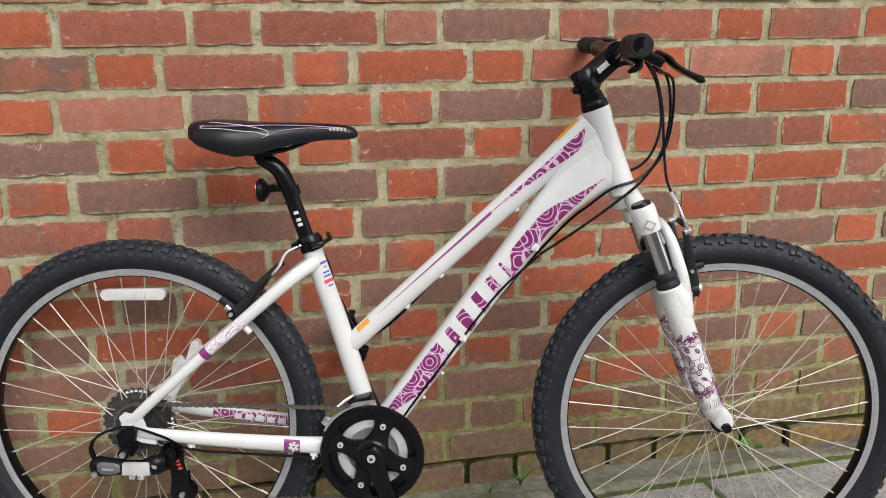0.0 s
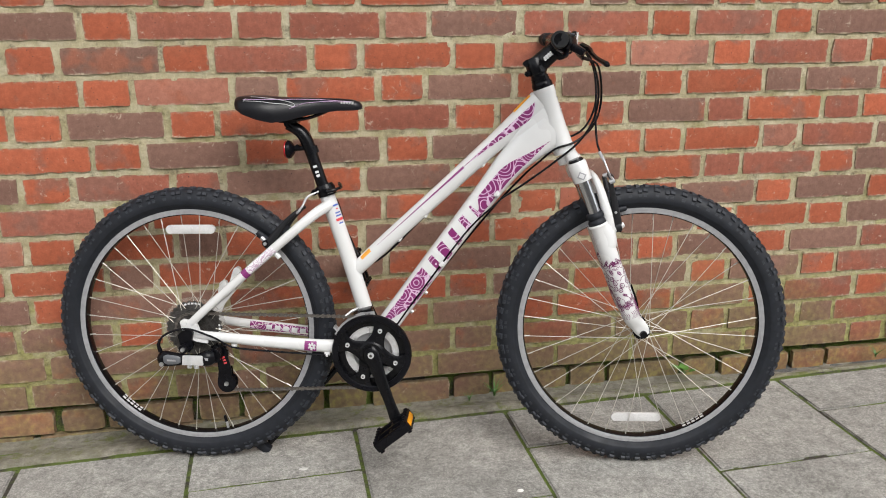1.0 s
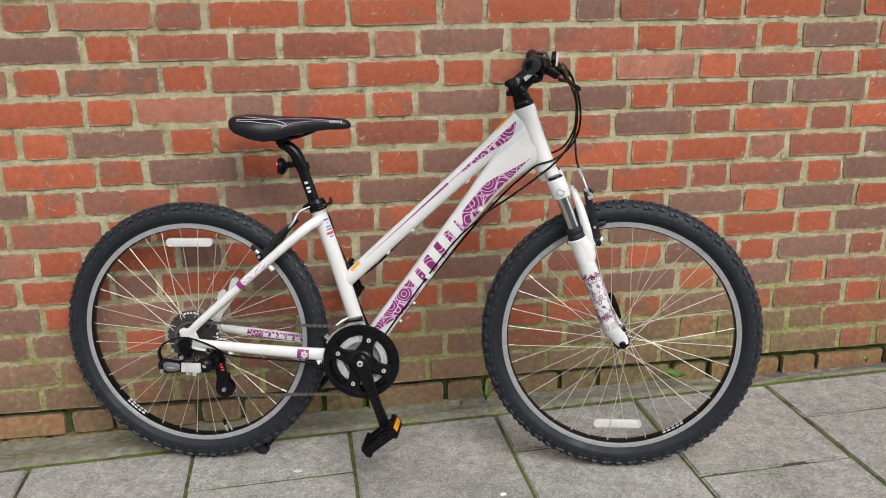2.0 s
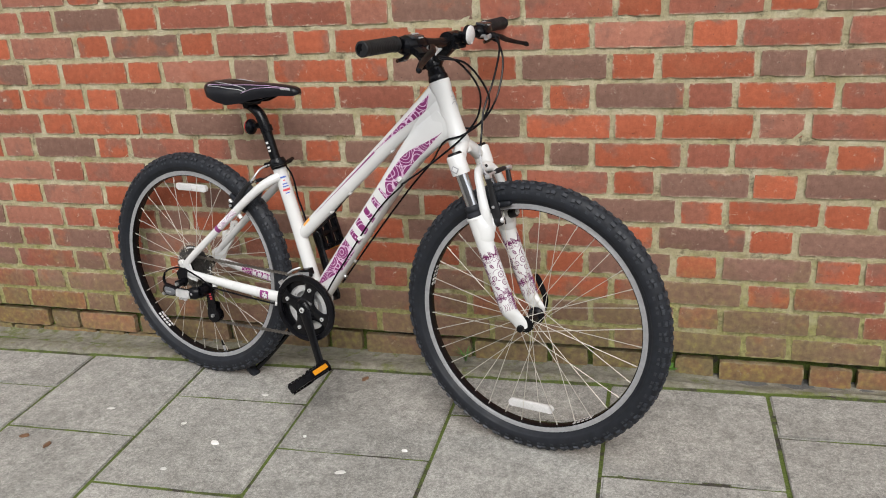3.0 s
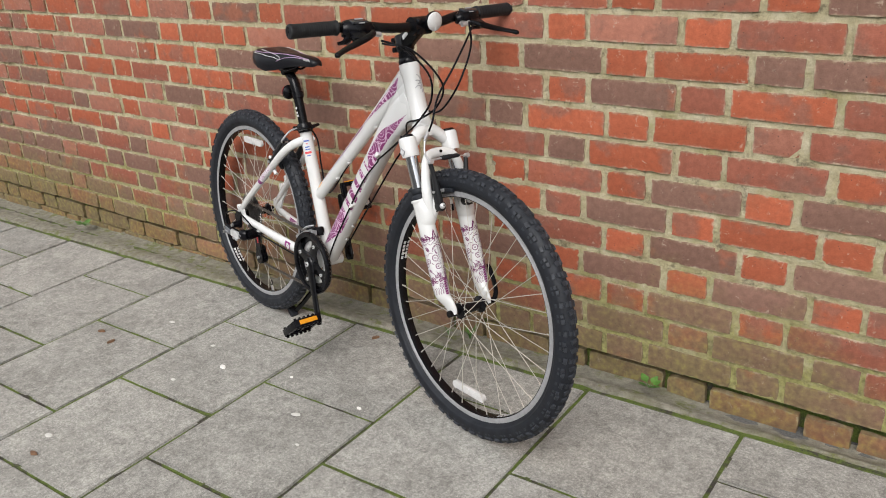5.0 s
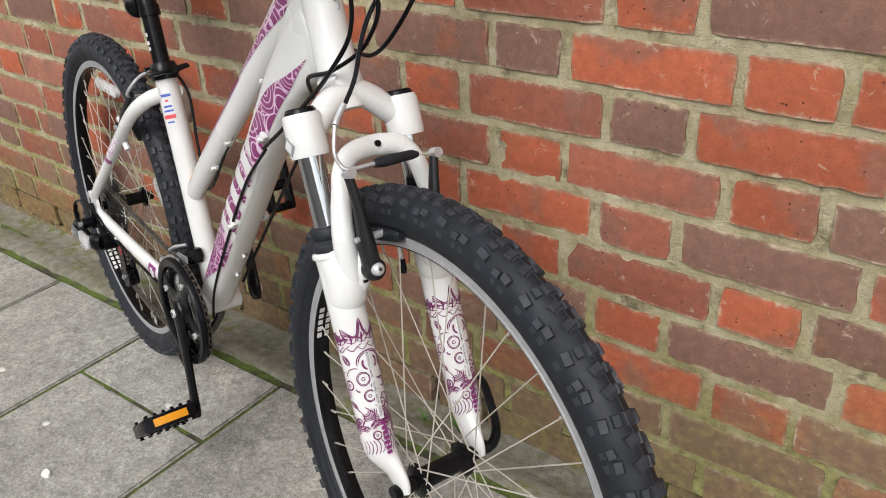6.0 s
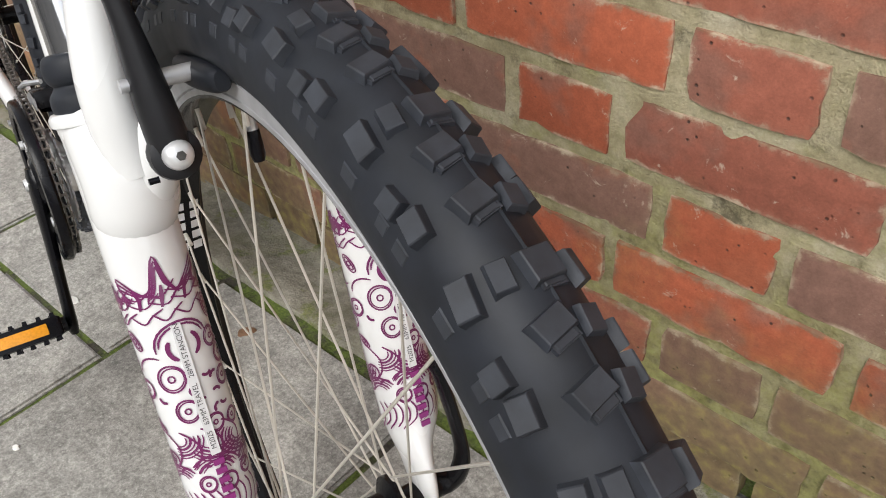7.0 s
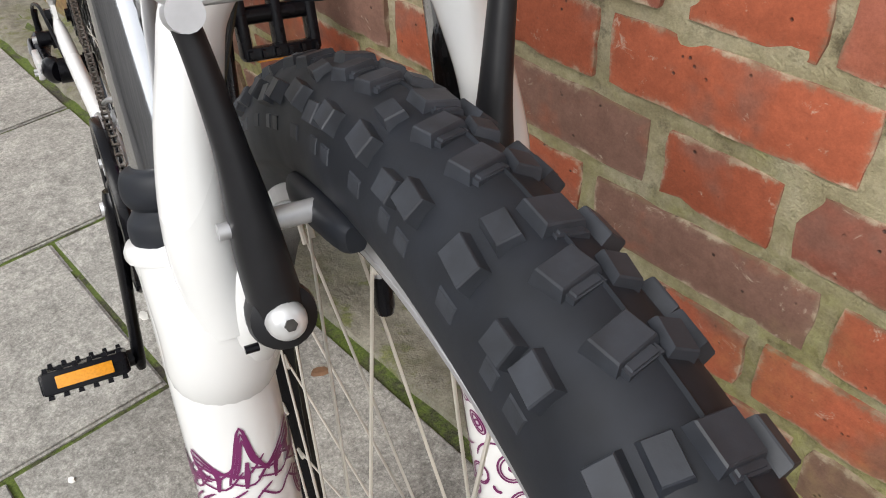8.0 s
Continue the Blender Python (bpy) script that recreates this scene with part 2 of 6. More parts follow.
def slab_material():
    m, t, p = nodes_of("concrete_paving")
    w = world_coords(t)
    info = t.nodes.new("ShaderNodeObjectInfo")
    fine, mid, broad = noise_node(t, w, 300, 7.0, 0.8), noise_node(t, w, 30, 6.0, 0.7), noise_node(t, w, 4.5, 4.0)
    col = ramp(t, broad, [(0.3, (0.265, 0.255, 0.232)), (0.7, (0.36, 0.348, 0.318))])
    val = node(t, "HueSaturation")
    t.links.new(maths(t, "ADD", maths(t, "MULTIPLY", info.outputs["Random"], 0.16), 0.92), val.inputs["Value"])
    t.links.new(col, val.inputs["Color"])
    col = mixed(t, val.outputs[0], ramp(t, fine, [(0.38, grey(0.22)), (0.63, grey(0.76))]), 0.60, "OVERLAY")
    col = mixed(t, col, ramp(t, mid, [(0.34, grey(0.34)), (0.66, grey(0.62))]), 0.8, "OVERLAY")
    stones = node(t, "TexVoronoi", Scale=170.0)
    t.links.new(w, stones.inputs["Vector"])
    sp = maths(t, "MULTIPLY", ramp(t, stones.outputs["Distance"], [(0.12, grey(1)), (0.22, grey(0))]), 0.35)
    col = mixed(t, col, (0.12, 0.115, 0.105), sp)
    col = mixed(t, col, ramp(t, noise_node(t, w, 120, 5.0, 0.7), [(0.36, grey(0.24)), (0.64, grey(0.74))]), 0.35, "OVERLAY")
    pale = node(t, "TexVoronoi", Scale=120.0)
    t.links.new(w, pale.inputs["Vector"])
    col = mixed(t, col, (0.55, 0.54, 0.50), maths(t, "MULTIPLY", ramp(t, pale.outputs["Distance"], [(0.08, grey(1)), (0.17, grey(0))]), 0.45))
    t.links.new(col, p.inputs["Base Color"])
    p.inputs["Roughness"].default_value = 0.85
    p.inputs["Specular IOR Level"].default_value = 0.3
    bump(t, p, maths(t, "ADD", fine, mid), 0.6, 0.0018)
    return m


def joint_material():
    m, t, p = nodes_of("mossy_joint_soil")
    w = world_coords(t)
    a, b = noise_node(t, w, 11, 6.0, 0.7), noise_node(t, w, 260, 5.0, 0.7)
    soil = ramp(t, b, [(0.3, (0.025, 0.022, 0.017)), (0.7, (0.09, 0.078, 0.06))])
    moss = ramp(t, b, [(0.3, (0.045, 0.07, 0.010)), (0.7, (0.17, 0.23, 0.04))])
    t.links.new(mixed(t, soil, moss, ramp(t, a, [(0.40, grey(0)), (0.52, grey(1))])), p.inputs["Base Color"])
    p.inputs["Roughness"].default_value = 1.0
    bump(t, p, b, 1.0, 0.006)
    return m


def asphalt_material():
    m, t, p = nodes_of("old_asphalt")
    w = world_coords(t)
    a, b = noise_node(t, w, 220, 5.0, 0.7), noise_node(t, w, 1.5, 5.0)
    col = ramp(t, b, [(0.3, (0.085, 0.083, 0.080)), (0.7, (0.14, 0.137, 0.13))])
    t.links.new(mixed(t, col, ramp(t, a, [(0.35, grey(0.25)), (0.65, grey(0.75))]), 0.7, "OVERLAY"), p.inputs["Base Color"])
    p.inputs["Roughness"].default_value = 0.9
    bump(t, p, a, 0.8, 0.005)
    return m


ASPHALT = asphalt_material()


def fillet_material():
    m, t, p = nodes_of("old_cement_fillet")
    w = world_coords(t)
    a, b, c = noise_node(t, w, 7, 6.0, 0.65), noise_node(t, w, 320, 6.0, 0.7), noise_node(t, w, 45, 5.0)
    col = ramp(t, c, [(0.3, (0.16, 0.147, 0.112)), (0.7, (0.31, 0.29, 0.235))])
    col = mixed(t, col, ramp(t, b, [(0.3, grey(0.28)), (0.7, grey(0.66))]), 0.7, "OVERLAY")
    col = mixed(t, col, (0.15, 0.145, 0.06), ramp(t, a, [(0.50, grey(0)), (0.70, grey(0.55))]))
    col = mixed(t, col, ramp(t, b, [(0.3, (0.06, 0.075, 0.014)), (0.7, (0.20, 0.22, 0.045))]), ramp(t, noise_node(t, w, 16, 6.0, 0.7), [(0.54, grey(0)), (0.64, grey(0.80))]))
    t.links.new(col, p.inputs["Base Color"])
    p.inputs["Roughness"].default_value = 0.95
    bump(t, p, maths(t, "ADD", b, maths(t, "MULTIPLY", c, 2.0)), 0.8, 0.004)
    return m


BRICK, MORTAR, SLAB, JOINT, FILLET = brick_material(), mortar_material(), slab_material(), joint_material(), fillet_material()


# ---- mesh helpers ----
V = Vector


def finish(name, bm, material, angle=35):
    me = bpy.data.meshes.new(name)
    bmesh.ops.recalc_face_normals(bm, faces=bm.faces)
    bm.to_mesh(me)
    bm.free()
    for f in me.polygons:
        f.use_smooth = True
    me.set_sharp_from_angle(angle=radians(angle))
    for one in (material if isinstance(material, (list, tuple)) else [material]):
        me.materials.append(one)
    return me


def part(name, bm, material, parent=None, label="", basis=None, angle=35):
    ob = new(name, bm if isinstance(bm, bpy.types.Mesh) else finish(name, bm, material, angle))
    ob.parent = parent
    if basis is not None:
        ob.matrix_basis = basis
    return tagged(ob, label)


def smooth_line(points, n):
    """Points on a Catmull-Rom curve through the given ones; a point may carry radii after x, y, z."""
    pts = [np.array(p, float) for p in points]
    pts = [2 * pts[0] - pts[1], *pts, 2 * pts[-1] - pts[-2]]
    out = []
    for i in range(1, len(pts) - 2):
        a, b, c, d = pts[i - 1 : i + 3]
        for k in range(n):
            s = k / n
            out.append(0.5 * (2 * b + (c - a) * s + (2 * a - 5 * b + 4 * c - d) * s * s + (3 * b - a - 3 * c + d) * s**3))
    return [*out, pts[-2]]


def frames_along(pts, side=V((0, 1, 0))):
    """A side and an up for each point of a line."""
    out = []
    for i, p in enumerate(pts):
        d = (pts[min(i + 1, len(pts) - 1)] - pts[max(i - 1, 0)]).normalized()
        s = side - d * side.dot(d)
        if s.length < 0.05:
            s = V((0, 0, 1)) - d * d.z
        s.normalize()
        out.append((s, d.cross(s).normalized(), d))
    return out


# unseen plain wall, added opposite to darken reflections and the low sky
def boxy(c, e):
    return math.copysign(abs(c) ** e, c)


def sweep(bm, rows, seg=14, n=0, caps=True, side=V((0, 1, 0)), square=1.0):
    """A tube along rows of x, y, z, half-width[, half-height]; n: steps of smoothing between rows."""
    rows = [tuple(r) + (r[3],) * (5 - len(r)) for r in rows]
    rows = smooth_line(rows, n) if n else [np.array(r, float) for r in rows]
    pts = [V(r[:3]) for r in rows]
    rings = []
    for r, p, (s, u, d) in zip(rows, pts, frames_along(pts, side)):
        rings.append([bm.verts.new(p + s * (r[3] * boxy(math.cos(a), square)) + u * (r[4] * boxy(math.sin(a), square))) for a in np.linspace(0, 2 * math.pi, seg, endpoint=False)])
    for one, two in zip(rings, rings[1:]):
        for k in range(seg):
            bm.faces.new((one[k], one[(k + 1) % seg], two[(k + 1) % seg], two[k]))
    if caps:
        bm.faces.new(rings[0][::-1])
        bm.faces.new(rings[-1])
    return bm


def tube(p, q, r, r2=None, seg=14, bm=None):
    return sweep(bm or bmesh.new(), [(*p, r), (*q, r if r2 is None else r2)], seg)


def box(bm, size, m, bevel=0.0, taper=1.0):
    """A box of the size at the pose m; taper narrows its top."""
    made = bmesh.ops.create_cube(bm, size=1.0)["verts"]
    for v in made:
        k = taper if v.co.z > 0 else 1.0
        v.co = V((v.co.x * size[0] * k, v.co.y * size[1] * k, v.co.z * size[2]))
    if bevel:
        edges = list({e for v in made for e in v.link_edges})
        made = list({v for f in bmesh.ops.bevel(bm, geom=edges, offset=bevel, segments=2, affect="EDGES", profile=0.6)["faces"] for v in f.verts} | {v for v in made if v.is_valid})
    bmesh.ops.transform(bm, matrix=m, verts=made)
    return bm


def lathe(bm, profile, centre, seg=48, axis="Y", closed=False):
    """Turns rows of (radius, offset along the axis) about an axis through centre."""
    c = V(centre)
    rings = []
    for r, o in profile:
        ring = []
        for a in np.linspace(0, 2 * math.pi, seg, endpoint=False):
            x, z = r * math.cos(a), r * math.sin(a)
            ring.append(bm.verts.new(c + {"Y": V((x, o, z)), "Z": V((x, z, o)), "X": V((o, x, z))}[axis]))
        rings.append(ring)
    pairs = list(zip(rings, rings[1:])) + ([(rings[-1], rings[0])] if closed else [])
    for one, two in pairs:
        for k in range(seg):
            bm.faces.new((one[k], one[(k + 1) % seg], two[(k + 1) % seg], two[k]))
    return bm


def disc(r, y0, y1, centre, seg=40, hole=0.0):
    bm = bmesh.new()
    lo = max(hole, 1e-4)
    return lathe(bm, [(lo, y0), (r, y0), (r, y1), (lo, y1)], centre, seg, closed=True)


def plate(outline, y0, y1, bm=None):
    """A flat piece with the given (x, z) outline between two offsets across the bike."""
    bm = bm or bmesh.new()
    front = [bm.verts.new((x, y0, z)) for x, z in outline]
    back = [bm.verts.new((x, y1, z)) for x, z in outline]
    bm.faces.new(front)
    bm.faces.new(back[::-1])
    for k in range(len(outline)):
        j = (k + 1) % len(outline)
        bm.faces.new((front[k], front[j], back[j], back[k]))
    return bm


def shell(rows, s_range, width, offset=0.0006, steps=24, across=7, middle=0.0, jag=None, square=1.0):
    """A thin print that lies on a tube of sweep rows: from s to s along it, within +-width(s) radians of the middle angle on the side towards -y."""
    bm = bmesh.new()
    rows = [np.array(tuple(r) + (r[3],) * (5 - len(r)), float) for r in rows]
    lens = np.cumsum([0] + [np.linalg.norm(b[:3] - a[:3]) for a, b in zip(rows, rows[1:])])
    lens /= lens[-1]
    grid = []
    for i, s in enumerate(np.linspace(*s_range, steps)):
        q = np.array([np.interp(s, lens, [r[k] for r in rows]) for k in range(5)])
        k = min(max(int(np.searchsorted(lens, s)) - 1, 0), len(rows) - 2)
        d = V(rows[k + 1][:3] - rows[k][:3]).normalized()
        sd = (V((0, 1, 0)) - d * d.y).normalized()
        u = d.cross(sd).normalized()
        lo, hi = width(s)
        line = []
        for j, a in enumerate(np.linspace(lo, hi, across)):
            ang = math.pi + middle + a
            if jag:
                sj = s + jag(j) * (1 - i / (steps - 1)) ** 3
                q = np.array([np.interp(sj, lens, [r[k] for r in rows]) for k in range(5)])
            line.append(bm.verts.new(V(q[:3]) + sd * ((q[3] + offset) * boxy(math.cos(ang), square)) + u * ((q[4] + offset) * boxy(math.sin(ang), square))))
        grid.append(line)
    for one, two in zip(grid, grid[1:]):
        for k in range(across - 1):
            bm.faces.new((one[k], one[k + 1], two[k + 1], two[k]))
    return bm


# ---- the bicycle, built upright about its rear contact point: x ahead, y to its left (the wall), z up ----
WHEEL_R, AXLE_Z, BASE = 0.342, 0.343, 1.065
BB = (0.433, 0.0, 0.293)
REAR, FRONT = V((0, 0, AXLE_Z)), V((BASE, 0, 0.341))
STEER_TOP, STEER_LOW = V((0.8315, 0, 0.903)), V((0.885, 0, 0.752))


def turned(centre, axis, degrees):
    return Matrix.Translation(centre) @ Matrix.Rotation(radians(degrees), 4, axis) @ Matrix.Translation(-V(centre))


STEER = turned(STEER_LOW, (STEER_TOP - STEER_LOW).normalized(), -0.6)

bicycle = tagged(new("bicycle"), "white and purple step-through mountain bicycle leaning against the brick wall", "bicycle")
bicycle.matrix_world = pose(1.2583, -0.1803, -0.002, -4.9, -0.81, -13.3)


def both(rows):
    return [rows, [(r[0], -r[1], *r[2:]) for r in rows]]


# frame
SEAT_TUBE = [(0.437, 0, 0.293, 0.0190), (0.374, 0, 0.519, 0.0185), (0.327, 0, 0.672, 0.018)]
TOP_TUBE = [(0.383, 0, 0.472, 0.014, 0.0165), (0.45, 0, 0.534, 0.0155, 0.0185), (0.62, 0, 0.686, 0.017, 0.0195), (0.74, 0, 0.793, 0.019, 0.0225), (0.828, 0, 0.868, 0.019, 0.032)]
DOWN_TUBE = [(0.432, 0, 0.302, 0.025, 0.026), (0.554, 0, 0.466, 0.0255, 0.0265), (0.69, 0, 0.645, 0.0255, 0.028), (0.768, 0, 0.742, 0.0245, 0.035), (0.852, 0, 0.815, 0.0215, 0.048)]
fm = bmesh.new()
sweep(fm, SEAT_TUBE, 20)
sweep(fm, TOP_TUBE, 20, 5)
sweep(fm, DOWN_TUBE, 28, 5, square=0.72)
up = (STEER_TOP - STEER_LOW).normalized()
sweep(fm, [(*(STEER_LOW + up * d), r) for d, r in ((0.004, 0.0255), (0.014, 0.0255), (0.022, 0.0235), (0.06, 0.0225), (0.13, 0.0225), (0.144, 0.025), (0.158, 0.025))], 24)
sweep(fm, [(0.748, 0, 0.772, 0.008, 0.004), (0.775, 0, 0.793, 0.017, 0.020), (0.81, 0, 0.820, 0.0195, 0.034), (0.852, 0, 0.848, 0.0195, 0.045)], 18, 4)
tube((BB[0], -0.036, BB[2]), (BB[0], 0.036, BB[2]), 0.021, seg=24, bm=fm)
for rows in both([(0.425, -0.022, 0.297, 0.011, 0.014), (0.37, -0.040, 0.302, 0.011, 0.017), (0.30, -0.049, 0.308, 0.0105, 0.0155), (0.16, -0.058, 0.322, 0.010, 0.0135), (0.045, -0.064, 0.336, 0.009, 0.011), (0.012, -0.0655, 0.341, 0.004, 0.012)]):
    sweep(fm, rows, 14, 5)
for rows in both([(0.338, -0.010, 0.640, 0.013), (0.308, -0.034, 0.622, 0.0125), (0.26, -0.049, 0.584, 0.0115), (0.15, -0.056, 0.492, 0.0105), (0.045, -0.063, 0.402, 0.010), (0.006, -0.0655, 0.366, 0.005, 0.010)]):
    sweep(fm, rows, 14, 5)
DROP = [(-0.016, 0.352), (-0.018, 0.368), (-0.008, 0.377), (0.010, 0.374), (0.022, 0.366), (0.028, 0.348), (0.046, 0.336), (0.044, 0.318), (0.018, 0.322), (0.002, 0.330)]
plate(DROP, -0.0685, -0.0625, fm)
plate([(-0.016, 0.352), (-0.012, 0.372), (0.030, 0.395), (0.038, 0.432), (0.050, 0.440), (0.062, 0.430), (0.075, 0.466), (0.090, 0.472), (0.100, 0.456), (0.074, 0.410), (0.048, 0.378), (0.034, 0.350), (0.040, 0.322), (0.018, 0.322)], 0.0625, 0.0685, fm)
for x, z in ((0.049, 0.431), (0.085, 0.465)):
    tube((x, 0.058, z), (x, 0.073, z), 0.0085, seg=16, bm=fm)
tube((-0.010, -0.071, 0.369), (-0.010, -0.060, 0.369), 0.008, seg=16, bm=fm)
for s in (-1, 1):
    tube((0.205, s * 0.047, 0.540), (0.222, s * 0.047, 0.520), 0.006, seg=10, bm=fm)
frame_part = part("frame", fm, WHITE, bicycle, "glossy white aluminium frame with purple swirl decals", angle=40)


def guide(m):
    bm = bmesh.new()
    box(bm, (0.014, 0.008, 0.011), m, 0.002)
    box(bm, (0.006, 0.012, 0.006), m @ pose(0, -0.003, -0.003), 0.0015)
    return part("cable_guide", bm, WHITE, frame_part)


for x, y, z in ((0.728, -0.026, 0.664), (0.60, -0.026, 0.500), (0.60, 0.026, 0.500), (0.560, 0.0, 0.612), (0.498, 0.0, 0.556), (0.105, -0.058, 0.313), (0.325, -0.049, 0.288), (0.695, 0.0, 0.730)):
    guide(pose(x, y, z, 0, -48 if x > 0.35 else 4, 0))

# prints on the frame
part("decal", shell(TOP_TUBE, (0.62, 0.985), lambda s: (-0.62 + 0.25 * s, -0.5 + 1.15 * (s - 0.60) / 0.385 * (1 - max(0, (s - 0.9) / 0.085) ** 2 * 0.9)), middle=0.0), SWIRL, frame_part, "purple swirl decal on the top tube")
part("decal", shell(TOP_TUBE, (0.16, 0.62), lambda s: (-0.52 - 0.06 * (s - 0.16), -0.49 + 0.22 * (s - 0.16) / 0.46), steps=30), PURPLE, frame_part, "thin purple pinstripe on the top tube")
DT = smooth_line(DOWN_TUBE, 5)


def ease(s, a, b):
    k = min(1, max(0, (s - a) / (b - a)))
    return k * k * (3 - 2 * k)


def tube_band(low, width):
    """The angles, for shell, of a strip of the given width that begins a share of the half-height below the tube's middle."""
    gone = np.cumsum([0] + [np.linalg.norm(b[:3] - a[:3]) for a, b in zip(DT, DT[1:])])

    def angles(s):
        half = np.interp(s, gone / gone[-1], [r[4] for r in DT])
        out = []
        for h in (min(0.92, -low(s) + width(s) / half), -low(s)):
            out.append(-math.copysign(math.asin(min(1, abs(h)) ** (1 / 0.72)), h))
        return tuple(out)
    return angles


part("decal", shell(DT, (0.615, 0.965), tube_band(lambda s: 0.70 - 0.22 * ease(s, 0.85, 0.965), lambda s: 0.0320 * (1 - ease(s, 0.76, 0.985)) * (0.35 + 0.65 * ease(s, 0.615, 0.66))), steps=44, square=0.72), SWIRL, frame_part, "purple swirl decal on the down tube")
part("decal", shell(DT, (0.085, 0.315), tube_band(lambda s: -0.35 + 1.15 * min(1, max(0, (s - 0.085) / 0.13)), lambda s: 0.004 + 0.0345 * min(1, max(0, (s - 0.085) / 0.15)) ** 0.8), steps=36, square=0.72), SWIRL, frame_part, "purple swirl decal by the bottom bracket")
# the maker's name on the tube: plain slanted white blocks on the purple band
part("decal", shell(DT, (0.315, 0.615), tube_band(lambda s: 0.80 - 0.10 * ease(s, 0.315, 0.615), lambda s: 0.0375 - 0.0040 * ease(s, 0.45, 0.615)), steps=36, square=0.72), SWIRL, frame_part, "purple swirl band behind the maker's name on the down tube")
for k in range(5):
    s0, long = 0.322 + 0.0590 * k, 0.0525 if k != 1 else 0.044
    def slanted(s, s0=s0, long=long):
        u = (s - s0) / long
        return 0.02 + 1.02 * max(0.0, 1 - u / 0.34) if u < 0.34 else 0.02, 0.0 if u < 0.66 else 1.0 * (u - 0.66) / 0.34
    def block(s, s0=s0, long=long):
        first, last = slanted(s)
        low, high = tube_band(lambda s: 0.86, lambda s: 0.0425)(s)
        return low + (high - low) * min(1, first), high - (high - low) * min(1, last)
    part("decal", shell(DT, (s0, s0 + long), block, offset=0.0011, steps=16, square=0.72), WHITE, frame_part)
CHAINSTAY_R = [(0.37, -0.040, 0.302, 0.011, 0.017), (0.30, -0.049, 0.308, 0.0105, 0.0155), (0.16, -0.058, 0.322, 0.010, 0.0135), (0.045, -0.064, 0.336, 0.009, 0.011)]
CHAINSTAY_L_IN = [(0.33, 0.046, 0.306, 0.0105, 0.016), (0.045, 0.064, 0.336, 0.009, 0.0115)]
part("decal", shell(CHAINSTAY_R, (0.215, 0.30), lambda s: (-0.85, 0.85)), PURPLE, frame_part, "square purple flower badge on the chainstay")
fl = bmesh.new()
for k in range(6):
    a = radians(60 * k + 20)
    box(fl, (0.0075, 0.0012, 0.005), pose(0.291 + 0.0058 * math.cos(a), -0.0613, 0.309 + 0.0058 * math.sin(a), 0, -math.degrees(a), 0), 0.0005)
part("flower_print", fl, PRINTWHITE, frame_part)
part("decal", shell(CHAINSTAY_L_IN, (0.02, 0.76), lambda s: (-0.8, 0.8)), SWIRL, frame_part, "purple swirl print on the inner far chainstay")
for k in range(5):
    s0 = 0.26 + 0.075 * k
    part("decal", shell(CHAINSTAY_L_IN, (s0, s0 + 0.052), lambda s: (-0.42, 0.42), offset=0.0012, steps=4), PRINTWHITE, frame_part)
SEATSTAY_R = [(0.26, -0.049, 0.584, 0.0115), (0.15, -0.056, 0.492, 0.0105), (0.045, -0.063, 0.402, 0.010)]
part("decal", shell(SEATSTAY_R, (0.515, 0.565), lambda s: (-1.3, 1.3)), PURPLE, frame_part, "purple band round the seatstay")
part("decal", shell(SEATSTAY_R, (0.22, 0.50), lambda s: (-0.8, 0.8)), swirl_material("faint_swirl_print", (0.78, 0.76, 0.78), (0.50, 0.36, 0.46), 70.0, 18.0, 0.5), frame_part)
part("sticker", shell(SEAT_TUBE, (0.775, 0.92), lambda s: (0.25, 1.35), offset=0.0005), PRINTWHITE, frame_part, "white dealer sticker with blue and red bars")
for s0, lo, hi, mat, tall in ((0.896, 0.30, 1.28, BLUEPRINT, 0.011), (0.876, 0.70, 1.0, REDPRINT, 0.007), (0.852, 0.45, 1.2, BLUEPRINT, 0.008), (0.834, 0.40, 1.25, BLUEPRINT, 0.008), (0.806, 0.28, 1.32, REDPRINT, 0.016), (0.788, 0.5, 1.1, BLUEPRINT, 0.007)):
    part("print_bar", shell(SEAT_TUBE, (s0, s0 + tall), lambda s, lo=lo, hi=hi: (lo, hi), offset=0.0011, steps=3), mat, frame_part)
part("sticker", shell(TOP_TUBE, (0.075, 0.125), lambda s: (-1.05, -0.45), steps=5), ORANGEPRINT, frame_part)
part("sticker", shell(TOP_TUBE, (0.90, 0.985), lambda s: (-1.5, -1.05), steps=5), ORANGEPRINT, frame_part)
bd = bmesh.new()
front = V((up.z, 0, -up.x))
for k in range(3):
    line = []
    for b in np.linspace(-1.0 + 0.5 * k, 2.2 + 0.5 * k, 10):
        y, h = -0.003 + 0.0095 * math.sin(b), 0.090 + 0.013 * k + 0.011 * math.cos(b)
        line.append((*(STEER_LOW + up * h + V((0, y, 0)) + front * (math.sqrt(0.0226**2 - y * y) + 0.0004)), 0.0014, 0.0008))
    sweep(bd, line, 6)
part("head_badge", bd, GREYPRINT, frame_part, "grey swirl badge on the head tube")
for x, z in ((0.518, 0.381), (0.553, 0.428)):
    bm = tube((x, 0.004, z), (x + 0.0085, 0.004, z - 0.0066), 0.005, seg=12)
    part("bolt", bm, STEEL, frame_part)

